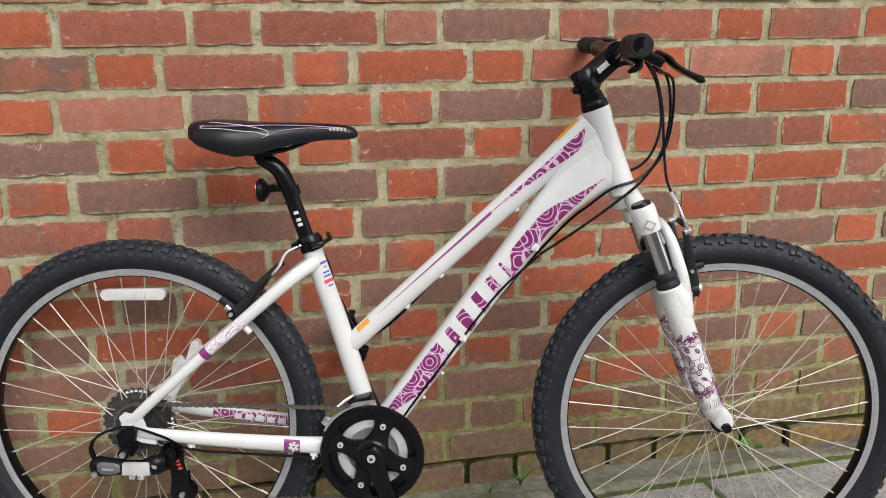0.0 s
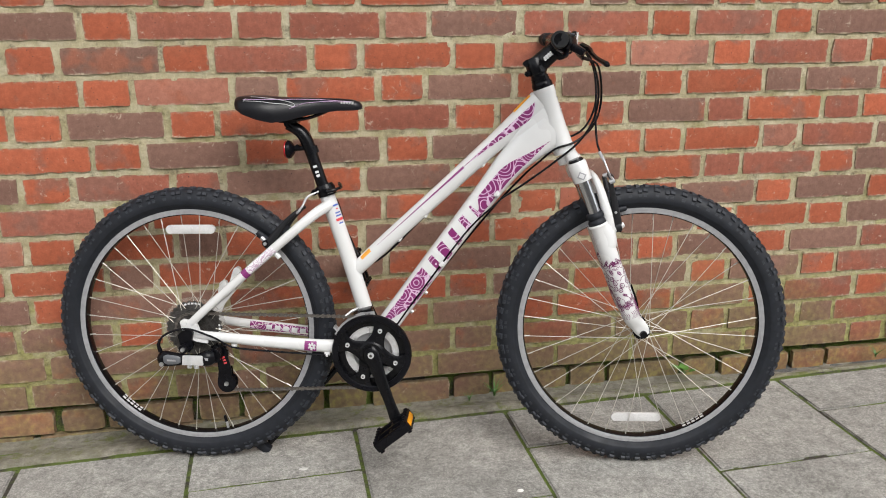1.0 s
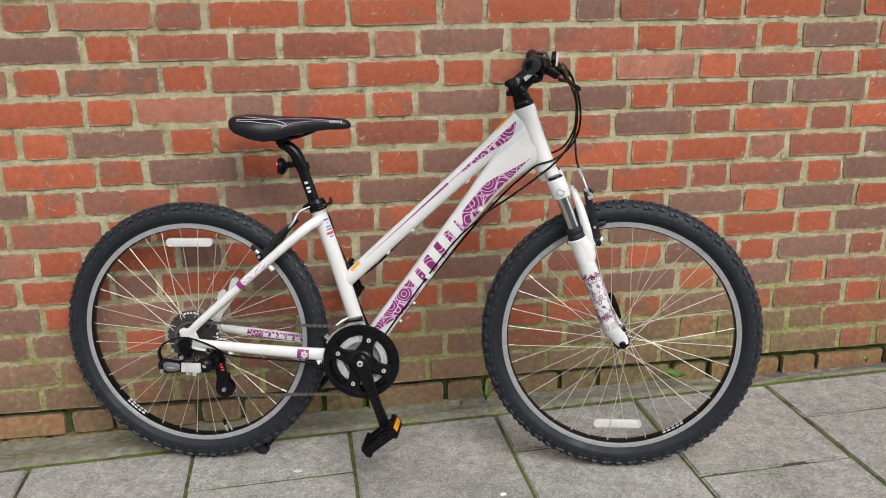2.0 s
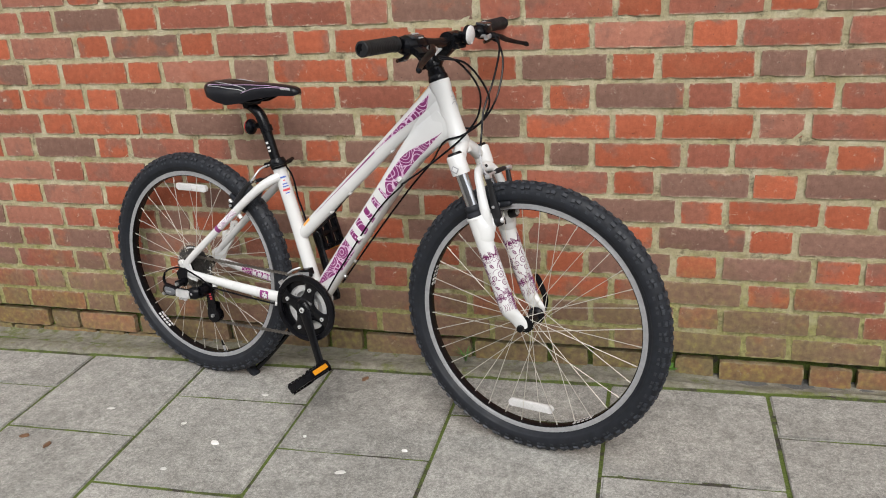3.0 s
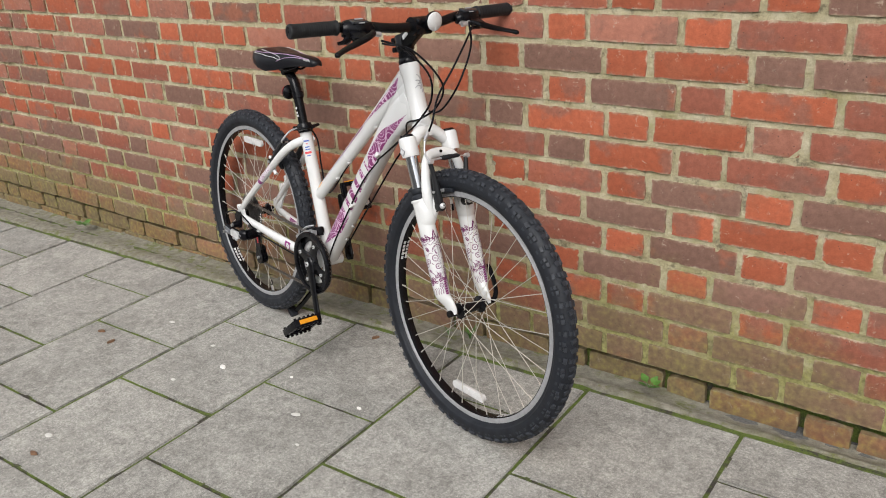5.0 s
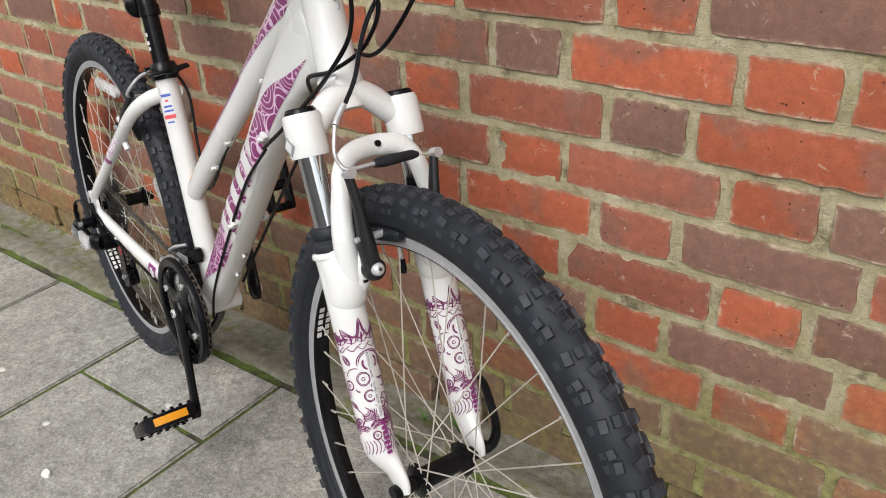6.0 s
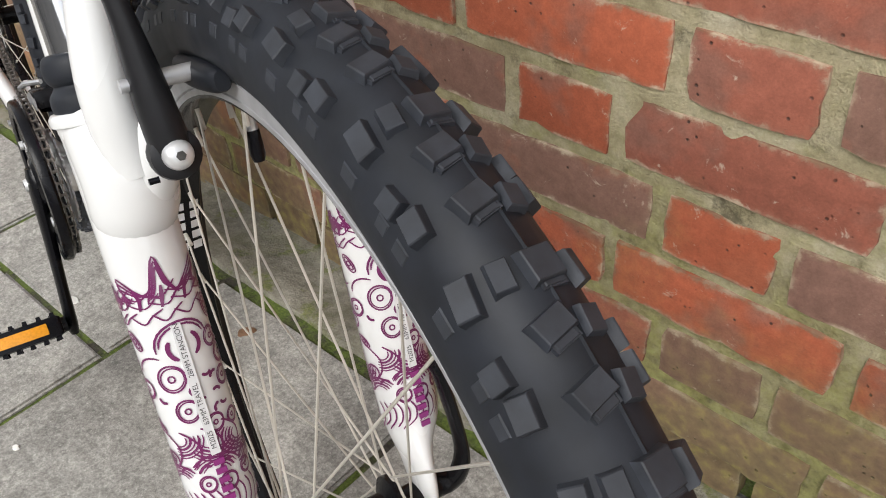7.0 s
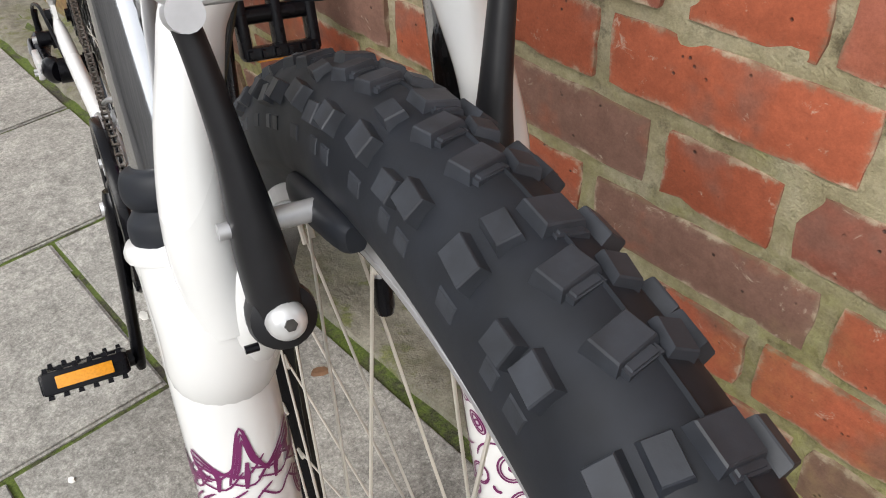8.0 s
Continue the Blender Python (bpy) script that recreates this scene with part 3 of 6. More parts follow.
# seat
POST = [(0.326, 0, 0.668, 0.0138), (0.296, 0, 0.765, 0.0138), (0.2945, 0, 0.770, 0.0150), (0.286, 0, 0.792, 0.0150), (0.277, 0, 0.806, 0.0145), (0.262, 0, 0.817, 0.0135), (0.244, 0, 0.824, 0.0105)]
post = part("seatpost", sweep(bmesh.new(), POST, 18, 4), BLACK, bicycle, "black seatpost with small white prints")
cl = bmesh.new()
box(cl, (0.046, 0.040, 0.014), pose(0.250, 0, 0.836, 0, 3, 0), 0.004)
tube((0.250, -0.020, 0.828), (0.250, 0.020, 0.828), 0.009, bm=cl)
part("saddle_clamp", cl, BLACK, post)
for s0 in (0.38, 0.47, 0.60):
    part("print_bar", shell(POST[:2], (s0, s0 + 0.055), lambda s: (-0.25, 0.35), steps=4), PRINTWHITE, post)
co = bmesh.new()
sweep(co, [(0.3325, 0, 0.660, 0.0215), (0.3295, 0, 0.670, 0.0225), (0.327, 0, 0.678, 0.0225), (0.3245, 0, 0.686, 0.019)], 24)
collar = part("seat_collar", co, BLACK, bicycle, "black quick-release seat collar")
lv = bmesh.new()
sweep(lv, [(0.335, -0.026, 0.672, 0.006), (0.354, -0.022, 0.676, 0.006, 0.004), (0.362, 0.0, 0.680, 0.007, 0.003), (0.356, 0.030, 0.684, 0.005, 0.003)], 10, 4)
tube((0.305, -0.024, 0.670), (0.305, 0.024, 0.670), 0.007, bm=lv)
part("release_lever", lv, BLACK, collar)

sa = bmesh.new()
rings = []
for u, hw, top, low in ((0.135, 0.030, 0.884, 0.872), (0.139, 0.052, 0.890, 0.864), (0.158, 0.066, 0.893, 0.852), (0.190, 0.070, 0.892, 0.840), (0.222, 0.064, 0.889, 0.832), (0.255, 0.050, 0.887, 0.836), (0.290, 0.034, 0.886, 0.845), (0.330, 0.025, 0.885, 0.852), (0.370, 0.021, 0.883, 0.856), (0.400, 0.019, 0.880, 0.856), (0.414, 0.015, 0.875, 0.857), (0.420, 0.006, 0.868, 0.860)):
    sec = []
    for yy, zz in ((-0.97, 0.0), (-1.0, 0.35), (-0.93, 0.70), (-0.72, 0.92), (-0.38, 1.0), (0, 0.985), (0.38, 1.0), (0.72, 0.92), (0.93, 0.70), (1.0, 0.35), (0.97, 0.0), (0.7, 0.18), (0, 0.30), (-0.7, 0.18)):
        sec.append(sa.verts.new((u, hw * yy, low + (top - low) * zz)))
    rings.append(sec)
for one, two in zip(rings, rings[1:]):
    for k in range(14):
        sa.faces.new((one[k], one[(k + 1) % 14], two[(k + 1) % 14], two[k]))
sa.faces.new(rings[0][::-1])
sa.faces.new(rings[-1])
bmesh.ops.subdivide_edges(sa, edges=sa.edges[:], cuts=1, smooth=0.6, use_grid_fill=True)
saddle = part("saddle", sa, VINYL, bicycle, "black padded vinyl saddle with white and lilac piping lines", angle=70)


def saddle_height(u, f):
    t = np.interp(u, (0.135, 0.158, 0.19, 0.255, 0.33, 0.40), (0.884, 0.893, 0.892, 0.887, 0.885, 0.880))
    l = np.interp(u, (0.135, 0.158, 0.19, 0.222, 0.255, 0.33, 0.40), (0.872, 0.852, 0.840, 0.832, 0.836, 0.852, 0.856))
    return l + (t - l) * np.interp(abs(f), (0, 0.38, 0.72, 0.93, 1.0), (0.985, 1.0, 0.92, 0.70, 0.35)) + 0.0005


def saddle_width(u):
    return np.interp(u, (0.135, 0.139, 0.158, 0.19, 0.222, 0.255, 0.29, 0.33, 0.37, 0.40), (0.03, 0.052, 0.066, 0.070, 0.064, 0.050, 0.034, 0.025, 0.021, 0.019))


def stripe(line, r, mat):
    bm = bmesh.new()
    pts = smooth_line(line, 8)
    rows = [(u, saddle_width(u) * f * 1.005, saddle_height(u, f), r, 0.0007) for u, f in pts]
    sweep(bm, rows, 6, side=V((0, 1, 0)))
    part("piping", bm, mat, saddle, "lilac piping line" if mat is LILAC else "white piping line")


for s in (-1, 1):
    stripe([(0.160, 0.84 * s), (0.20, 0.78 * s), (0.26, 0.72 * s), (0.33, 0.76 * s), (0.398, 0.84 * s)], 0.0014, LILAC)
    stripe([(0.163, 0.92 * s), (0.166, 0.80 * s)], 0.0016, PRINTWHITE)
    stripe([(0.166, 0.90 * s), (0.20, 0.86 * s), (0.240, 0.90 * s), (0.272, 0.95 * s), (0.255, 0.80 * s), (0.21, 0.68 * s), (0.175, 0.62 * s)], 0.0010, PRINTWHITE)
    stripe([(0.262, 0.97 * s), (0.30, 0.92 * s), (0.35, 0.88 * s), (0.398, 0.90 * s)], 0.0019, LILAC)
for k in range(5):
    bm = bmesh.new()
    u = 0.376 + 0.0062 * k
    box(bm, (0.0042, 0.0012, 0.0065), pose(u, -saddle_width(u) * 0.93 - 0.0006, saddle_height(u, 0.93) - 0.0005, 22, 8, 0))
    part("print_bar", bm, PRINTWHITE, saddle)
for s in (-1, 1):
    ra = sweep(bmesh.new(), [(0.175, 0.030 * s, 0.848, 0.0035), (0.20, 0.026 * s, 0.838, 0.0035), (0.245, 0.022 * s, 0.838, 0.0035), (0.285, 0.022 * s, 0.838, 0.0035), (0.315, 0.018 * s, 0.846, 0.0035), (0.345, 0.010 * s, 0.858, 0.0035)], 8, 5)
    part("saddle_rail", ra, BLACK, saddle, "thin black saddle rail")

rl = bmesh.new()
tube((0.290, 0, 0.772), (0.256, 0, 0.769), 0.006, bm=rl)
sweep(rl, [(0.301, 0, 0.757, 0.0165), (0.296, 0, 0.773, 0.0165)], 20)
tube((0.268, -0.013, 0.775), (0.268, 0.013, 0.775), 0.0055, seg=12, bm=rl)
lathe(rl, [(0.0001, 0.012), (0.010, 0.011), (0.0205, 0.002), (0.0215, -0.004), (0.0195, -0.0075), (0.0001, -0.0075)], (0.248, 0, 0.768), 28, axis="X")
rear_ref = part("rear_reflector", rl, PLASTIC, bicycle, "black bracket with a round red rear reflector")
lens = lathe(bmesh.new(), [(0.0190, -0.0078), (0.0195, -0.0095), (0.0170, -0.0120), (0.0001, -0.0130)], (0.248, 0, 0.768), 28, axis="X")
part("reflector_lens", lens, REDLENS, rear_ref, "red reflector lens")


# wheels
def wheel(name, c, basis, valve_at, prints, shift, label):
    c = V(c)
    rim = bmesh.new()
    lathe(rim, [(0.2875, -0.0130), (0.2885, -0.0115), (0.2855, -0.010), (0.280, -0.009), (0.280, 0.009), (0.2855, 0.010), (0.2885, 0.0115), (0.2875, 0.0130), (0.2800, 0.0128), (0.2793, 0.0120), (0.2786, 0.0126), (0.2756, 0.0122), (0.2756, -0.0122), (0.2786, -0.0126), (0.2793, -0.0120), (0.2800, -0.0128)], c, 120, closed=True)
    w = part(name, rim, RIM, bicycle, label, basis)
    well = lathe(bmesh.new(), [(0.2756, -0.0122), (0.2738, -0.0114), (0.2730, -0.0085), (0.2724, 0.0), (0.2730, 0.0085), (0.2738, 0.0114), (0.2756, 0.0122)], c, 120)
    part("rim_well", well, BLACK, w, "black inner rim")
    ty = bmesh.new()
    prof = [(0.2862, -0.0100), (0.2885, -0.0132), (0.2908, -0.0150), (0.2918, -0.0162), (0.2945, -0.0174), (0.2985, -0.0203), (0.2993, -0.0213), (0.3012, -0.0220), (0.3070, -0.0230), (0.3120, -0.0230), (0.3175, -0.0220), (0.3230, -0.0202), (0.3275, -0.0177), (0.3315, -0.0139), (0.3349, -0.0096), (0.3368, -0.0047), (0.3375, 0.0)]
    prof = prof + [(0.3374, 0.0020), (0.3384, 0.0026), (0.3373, 0.0032)] + [(r, -o) for r, o in prof[-2::-1]]
    lathe(ty, prof, c, 128)
    tyre = part("tyre", ty, RUBBER, w, "black knobbly rubber tyre", angle=60)
    kn = bmesh.new()

    def at_angle(across):
        """Radius, offset and lean of the tread at a place across it, in metres from the middle."""
        o = abs(across)
        seen = (0, 0.0048, 0.0099, 0.0143, 0.0178, 0.0199, 0.0215, 0.0235)
        r = np.interp(o, seen, (0.3375, 0.3368, 0.3348, 0.3312, 0.3274, 0.3235, 0.3185, 0.312))
        side = np.interp(o, seen, (0, 0.0048, 0.0097, 0.0141, 0.0176, 0.0196, 0.0207, 0.0212))
        return r, math.copysign(side, across), math.copysign(np.interp(o, seen, (0, 10, 22, 36, 50, 63, 76, 86)), across)

    def knob(ang, across, lx, ly, h=0.0040, skew=0.0, slope=0.90):
        """A block of tread with sloping sides and a softened top edge."""
        r, side, lean = at_angle(across)
        m = Matrix.Translation(c) @ Matrix.Rotation(ang, 4, "Y") @ Matrix.Translation((0, side, r)) @ Matrix.Rotation(radians(-lean), 4, "X") @ Matrix.Rotation(radians(skew), 4, "Z")
        rings = []
        for k, z in ((1.10, -0.0022), (1.0, 0.0006), (slope + 0.03, h - 0.0005), (slope - 0.04, h)):
            rings.append([kn.verts.new(m @ V((i * lx * k / 2, j * ly * k / 2, z))) for i, j in ((-1, -1), (1, -1), (1, 1), (-1, 1))])
        for one, two in zip(rings, rings[1:]):
            for k in range(4):
                kn.faces.new((one[k], one[(k + 1) % 4], two[(k + 1) % 4], two[k]))
        kn.faces.new(rings[-1])

    n = 33
    # phase along the repeat, place across the tread, length, width, skew, height
    rows = (
        (0.00, -0.0172, 0.0130, 0.0084, -8, 0.0041), (0.00, -0.0088, 0.0106, 0.0072, -6, 0.0028), (0.02, 0.0038, 0.0116, 0.0118, 0, 0.0029), (0.06, 0.0156, 0.0122, 0.0086, 6, 0.0041),
        (0.29, -0.0030, 0.0088, 0.0124, 14, 0.0026), (0.61, -0.0026, 0.0088, 0.0128, 14, 0.0026), (0.33, 0.0092, 0.0098, 0.0076, -10, 0.0027), (0.65, 0.0094, 0.0098, 0.0076, -10, 0.0027),
        (0.37, -0.0188, 0.0092, 0.0078, 4, 0.0041), (0.56, -0.0180, 0.0110, 0.0082, -6, 0.0041), (0.42, 0.0187, 0.0102, 0.0078, 4, 0.0041), (0.60, 0.0182, 0.0110, 0.0078, -4, 0.0041),
    )
    r = random.Random(len(name))
    for k in range(n):
        a, d = 2 * math.pi * k / n + shift, 2 * math.pi / n
        for phase, acr, lx, ly, sk, h in rows:
            knob(a + phase * d, acr + r.uniform(-0.0003, 0.0003), lx * r.uniform(0.96, 1.04), ly, h, sk + r.uniform(-2, 2))
            if abs(acr) > 0.015:
                # the block runs on down the shoulder as a low rib
                knob(a + phase * d, math.copysign(0.0222, acr), lx * 0.80, 0.0066, 0.0017, 0, 0.8)
            if abs(acr) < 0.006:
                knob(a + (phase + 0.07) * d, acr + 0.0010, lx * 0.55, ly * 0.80, h * 0.40, sk, 0.8)
    tagged(part("tread", kn, TREAD, w, "raised rubber tread knobs", angle=20), kind="stuff")
    hub = bmesh.new()
    wide = 0.034 if name == "front_wheel" else 0.036
    lathe(hub, [(0.004, -0.052), (0.009, -0.052), (0.009, -wide - 0.004), (0.021, -wide), (0.021, -wide + 0.004), (0.013, -wide + 0.009), (0.0125, wide - 0.009), (0.021, wide - 0.004), (0.021, wide), (0.009, wide + 0.004), (0.009, 0.052), (0.004, 0.052)], c, 28)
    hub_ob = part("hub", hub, BLACK, w, "black hub")
    base = []
    for side in (-1, 1):
        for lead in (-1, 1):
            start = V((0.0195 * math.sin(0), side * wide, 0.0195))
            a = radians(lead * 62)
            end = V((0.2716 * math.sin(a), side * 0.003, 0.2716 * math.cos(a)))
            bm = tube(c + start, c + end, 0.00085, seg=6)
            tube(c + end * 0.955, c + end * 1.002, 0.0015, seg=6, bm=bm)
            base.append((finish("spoke", bm, SPOKE), side, lead))
    for me, side, lead in base:
        for k in range(9):
            turn = 40 * k + (lead + 1) * 10 + (10 if side > 0 else 0) - lead * 62 + 5
            part("spoke", me, None, w, basis=turned(c, V((0, 1, 0)), turn))
    va = math.radians(valve_at)
    d = V((math.sin(va), 0, math.cos(va)))
    vm = tube(c + d * 0.2726, c + d * 0.2535, 0.0032, seg=10)
    valve = part("valve", vm, ALLOY, w, "metal tyre valve with a black cap")
    sweep_cap = sweep(bmesh.new(), [(*(c + d * 0.2560), 0.0038), (*(c + d * 0.2435), 0.0042), (*(c + d * 0.2395), 0.003)], 10)
    part("valve_cap", sweep_cap, PLASTIC, w, "black valve cap")
    # rim prints: plain white strokes
    for start in prints:
        for k in range(5):
            for side in (-1, 1):
                a0 = radians(start + 2.5 * k)
                bm = bmesh.new()
                vs = []
                for rr, yy in ((0.2723, 0.0092), (0.2718, 0.0022)):
                    for da in (0, radians(1.8)):
                        vs.append(bm.verts.new(c + V((rr * math.sin(a0 + da), side * yy, rr * math.cos(a0 + da)))))
                bm.faces.new((vs[0], vs[1], vs[3], vs[2]))
                part("print_bar", bm, PRINTWHITE, w)
    return w


def spoke_reflector(w, c, degrees, r, side):
    m = Matrix.Translation(c) @ Matrix.Rotation(radians(degrees), 4, "Y") @ Matrix.Translation((0, side, r))
    bm = bmesh.new()
    box(bm, (0.098, 0.010, 0.022), m, 0.004)
    for q in (-1, 1):
        tube(m @ V((q * 0.049, -0.0045, 0)), m @ V((q * 0.049, 0.0045, 0)), 0.0105, seg=16, bm=bm)
    ob = part("spoke_reflector", bm, CLEARREF, w, "pale oblong spoke reflector")
    bm = lathe(bmesh.new(), [(0.0001, -0.0075), (0.0065, -0.0075), (0.0065, 0.0075), (0.0001, 0.0075)], (0, 0, 0), 16)
    bmesh.ops.transform(bm, matrix=m, verts=bm.verts)
    part("reflector_screw", bm, CLEARREF, w)
    return ob


rear_wheel = wheel("rear_wheel", REAR, None, 168, (216, 79), 0.03, "rear wheel with silver rim and knobbly tyre")
front_wheel = wheel("front_wheel", FRONT, STEER, -16, (144, 281), 0.084, "front wheel with silver rim and knobbly tyre")
spoke_reflector(rear_wheel, REAR, 0, 0.238, -0.002)
spoke_reflector(front_wheel, FRONT, 180, 0.228, 0.0)

# cassette, spoke guard, chain
for k, (r, y) in enumerate(((0.0665, -0.0255), (0.057, -0.0285), (0.051, -0.0315), (0.046, -0.0345), (0.040, -0.0375), (0.034, -0.0405), (0.028, -0.0435))):
    bm = bmesh.new()
    n = 30 - 3 * k
    outline = []
    for j in range(n * 4):
        rr = r + (0.0022 if j % 4 in (0, 1) else -0.0015)
        a = 2 * math.pi * j / (n * 4)
        outline.append((REAR.x + rr * math.cos(a), REAR.z + rr * math.sin(a)))
    plate(outline, y, y - 0.0018, bm)
    part("sprocket", bm, DARKSTEEL, rear_wheel)
part("lockring", disc(0.016, -0.047, -0.043, REAR, 24, 0.006), BLACK, rear_wheel)
part("spoke_guard", disc(0.077, -0.0235, -0.0225, REAR, 48, 0.02), CLEAR, rear_wheel, "clear plastic spoke guard disc")
for k in range(2):
    bm = bmesh.new()
    for j in range(5):
        a = radians(75 + 100 * -k + 8 * j)
        box(bm, (0.0056, 0.0008, 0.0042), pose(0.0618 * math.cos(a), -0.0276, AXLE_Z + 0.0618 * math.sin(a), 0, 90 - math.degrees(a), 0))
    part("print_bar", bm, PRINTWHITE, rear_wheel)


def chain_line(rows):
    bm = bmesh.new()
    pts = [V(p) for p in rows]
    total = sum((b - a).length for a, b in zip(pts, pts[1:]))
    n = int(total / 0.0127)
    cum = np.cumsum([0] + [(b - a).length for a, b in zip(pts, pts[1:])])
    for k in range(n):
        s = [V([np.interp((k + e) * 0.0127, cum, [p[i] for p in pts]) for i in range(3)]) for e in (0, 1)]
        d = (s[1] - s[0]).normalized()
        m = Matrix.Translation((s[0] + s[1]) / 2) @ Matrix((d, V((0, 1, 0)), d.cross(V((0, 1, 0))))).transposed().to_4x4()
        wide = 0.0034 if k % 2 else 0.0024
        for q in (-1, 1):
            box(bm, (0.0118, 0.0011, 0.0046), m @ pose(0, q * wide, 0))
            box(bm, (0.0060, 0.0013, 0.0072), m @ pose(-0.0055, q * wide, 0))
        tube(m @ V((-0.006, -0.0045, 0)), m @ V((-0.006, 0.0045, 0)), 0.0021, seg=6, bm=bm)
    return bm


def arc(c, r, y, a0, a1, n=16):
    return [(c[0] + r * math.sin(radians(a)), y, c[2] + r * math.cos(radians(a))) for a in np.linspace(a0, a1, n)]


RING_R, SPR_R = 0.0865, 0.0410
chain = part("chain", chain_line(arc(REAR, SPR_R, -0.0385, -178, -4) + arc(BB, RING_R, -0.0535, -4, 178, 30) + [(0.145, -0.046, 0.1945), (0.092, -0.041, 0.1925)] + arc((0.078, 0, 0.212), 0.020, -0.040, 170, 300, 8) + arc((0.062, 0, 0.290), 0.019, -0.039, 130, 30, 8)), CHAINM, bicycle, "oily bicycle chain")
tagged(chain, kind="stuff")

# crankset
cs = bmesh.new()
lathe(cs, [(0.0795, -0.064), (0.0795, -0.0675), (0.085, -0.070), (0.0925, -0.069), (0.0945, -0.0655), (0.0945, -0.060), (0.0915, -0.0575), (0.082, -0.0580)], BB, 90, closed=True)
crank = part("crankset", cs, PLASTIC, bicycle, "black triple crankset with a plastic chain guard")
for r, y, mat, lab in ((0.0875, -0.0535, BLACK, "black toothed outer chainring"), (0.073, -0.0490, BRIGHT, "silver middle chainring"), (0.054, -0.0395, ALLOY, "small inner chainring")):
    n = {0.0875: 42, 0.073: 34, 0.054: 24}[r]
    bm = bmesh.new()
    outer, inner = [], []
    for j in range(n * 4):
        a = 2 * math.pi * j / (n * 4)
        rr = r + (0.002 if j % 4 in (0, 1) else -0.002)
        outer.append([bm.verts.new((BB[0] + rr * math.cos(a), y + dy, BB[2] + rr * math.sin(a))) for dy in (-0.001, 0.001)])
        ri = r - (0.0235 if r > 0.08 else 0.026)
        inner.append([bm.verts.new((BB[0] + ri * math.cos(a), y + dy, BB[2] + ri * math.sin(a))) for dy in (-0.001, 0.001)])
    for j in range(n * 4):
        i = (j + 1) % (n * 4)
        bm.faces.new((outer[j][0], outer[i][0], inner[i][0], inner[j][0]))
        bm.faces.new((outer[j][1], inner[j][1], inner[i][1], outer[i][1]))
        bm.faces.new((outer[j][0], outer[j][1], outer[i][1], outer[i][0]))
        bm.faces.new((inner[j][0], inner[i][0], inner[i][1], inner[j][1]))
    part("chainring", bm, mat, crank, lab)
PEDAL = V((0.490, 0, 0.134))
ARM_A = math.degrees(math.atan2(PEDAL.x - BB[0], PEDAL.z - BB[2]))
sp = bmesh.new()
lathe(sp, [(0.0001, -0.070), (0.026, -0.070), (0.031, -0.066), (0.031, -0.058), (0.0001, -0.058)], BB, 40)
for k in range(4):
    a = radians(ARM_A + 45 + 90 * k - 4)
    d = V((math.sin(a), 0, math.cos(a)))
    b = V(BB) + V((0, -0.063, 0))
    sweep(sp, [(*(b + d * 0.020), 0.0045, 0.026), (*(b + d * 0.040), 0.004, 0.0175), (*(b + d * 0.058), 0.0035, 0.0165), (*(b + d * 0.071), 0.003, 0.024), (*(b + d * 0.084), 0.003, 0.038)], 14, 3)
part("spider", sp, BLACK, crank, "black four-arm spider")
for k in range(4):
    a = radians(ARM_A + 45 + 90 * k - 4)
    p = V(BB) + V((math.sin(a), 0, math.cos(a))) * 0.060
    bm = tube(p + V((0, -0.070, 0)), p + V((0, -0.058, 0)), 0.0052, 0.0056, 16)
    part("chainring_bolt", bm, BRIGHT, crank)
    part("bolt_socket", tube(p + V((0, -0.0706, 0)), p + V((0, -0.0698, 0)), 0.0022, seg=6), DARKSTEEL, crank)


def crank_arm(side, pedal):
    b = V(BB)
    d = (pedal - b).normalized()
    y = [side * v for v in (0.070, 0.074, 0.080, 0.084)]
    bm = bmesh.new()
    sweep(bm, [(b.x - d.x * 0.018, y[0], b.z - d.z * 0.018, 0.006, 0.014), (b.x, y[0], b.z, 0.009, 0.020), (b.x + d.x * 0.05, y[1], b.z + d.z * 0.05, 0.0075, 0.0155), (b.x + d.x * 0.12, y[2], b.z + d.z * 0.12, 0.0065, 0.0125), (pedal.x, y[3], pedal.z, 0.007, 0.0145), (pedal.x + d.x * 0.014, y[3], pedal.z + d.z * 0.014, 0.005, 0.009)], 16, 4)
    arm = part("crank_arm", bm, BLACK, crank, "black crank arm")
    bm = tube((b.x, side * 0.076, b.z), (b.x, side * 0.0815, b.z), 0.008, 0.007, 20)
    part("crank_bolt", bm, BRIGHT, crank)
    part("bolt_socket", tube((b.x, side * 0.0810, b.z), (b.x, side * 0.0822, b.z), 0.0036, seg=6), DARKSTEEL, crank)
    return arm


LEFT_PEDAL = V((2 * BB[0] - PEDAL.x, 0, 2 * BB[2] - PEDAL.z))
crank_arm(-1, PEDAL)
crank_arm(1, LEFT_PEDAL)


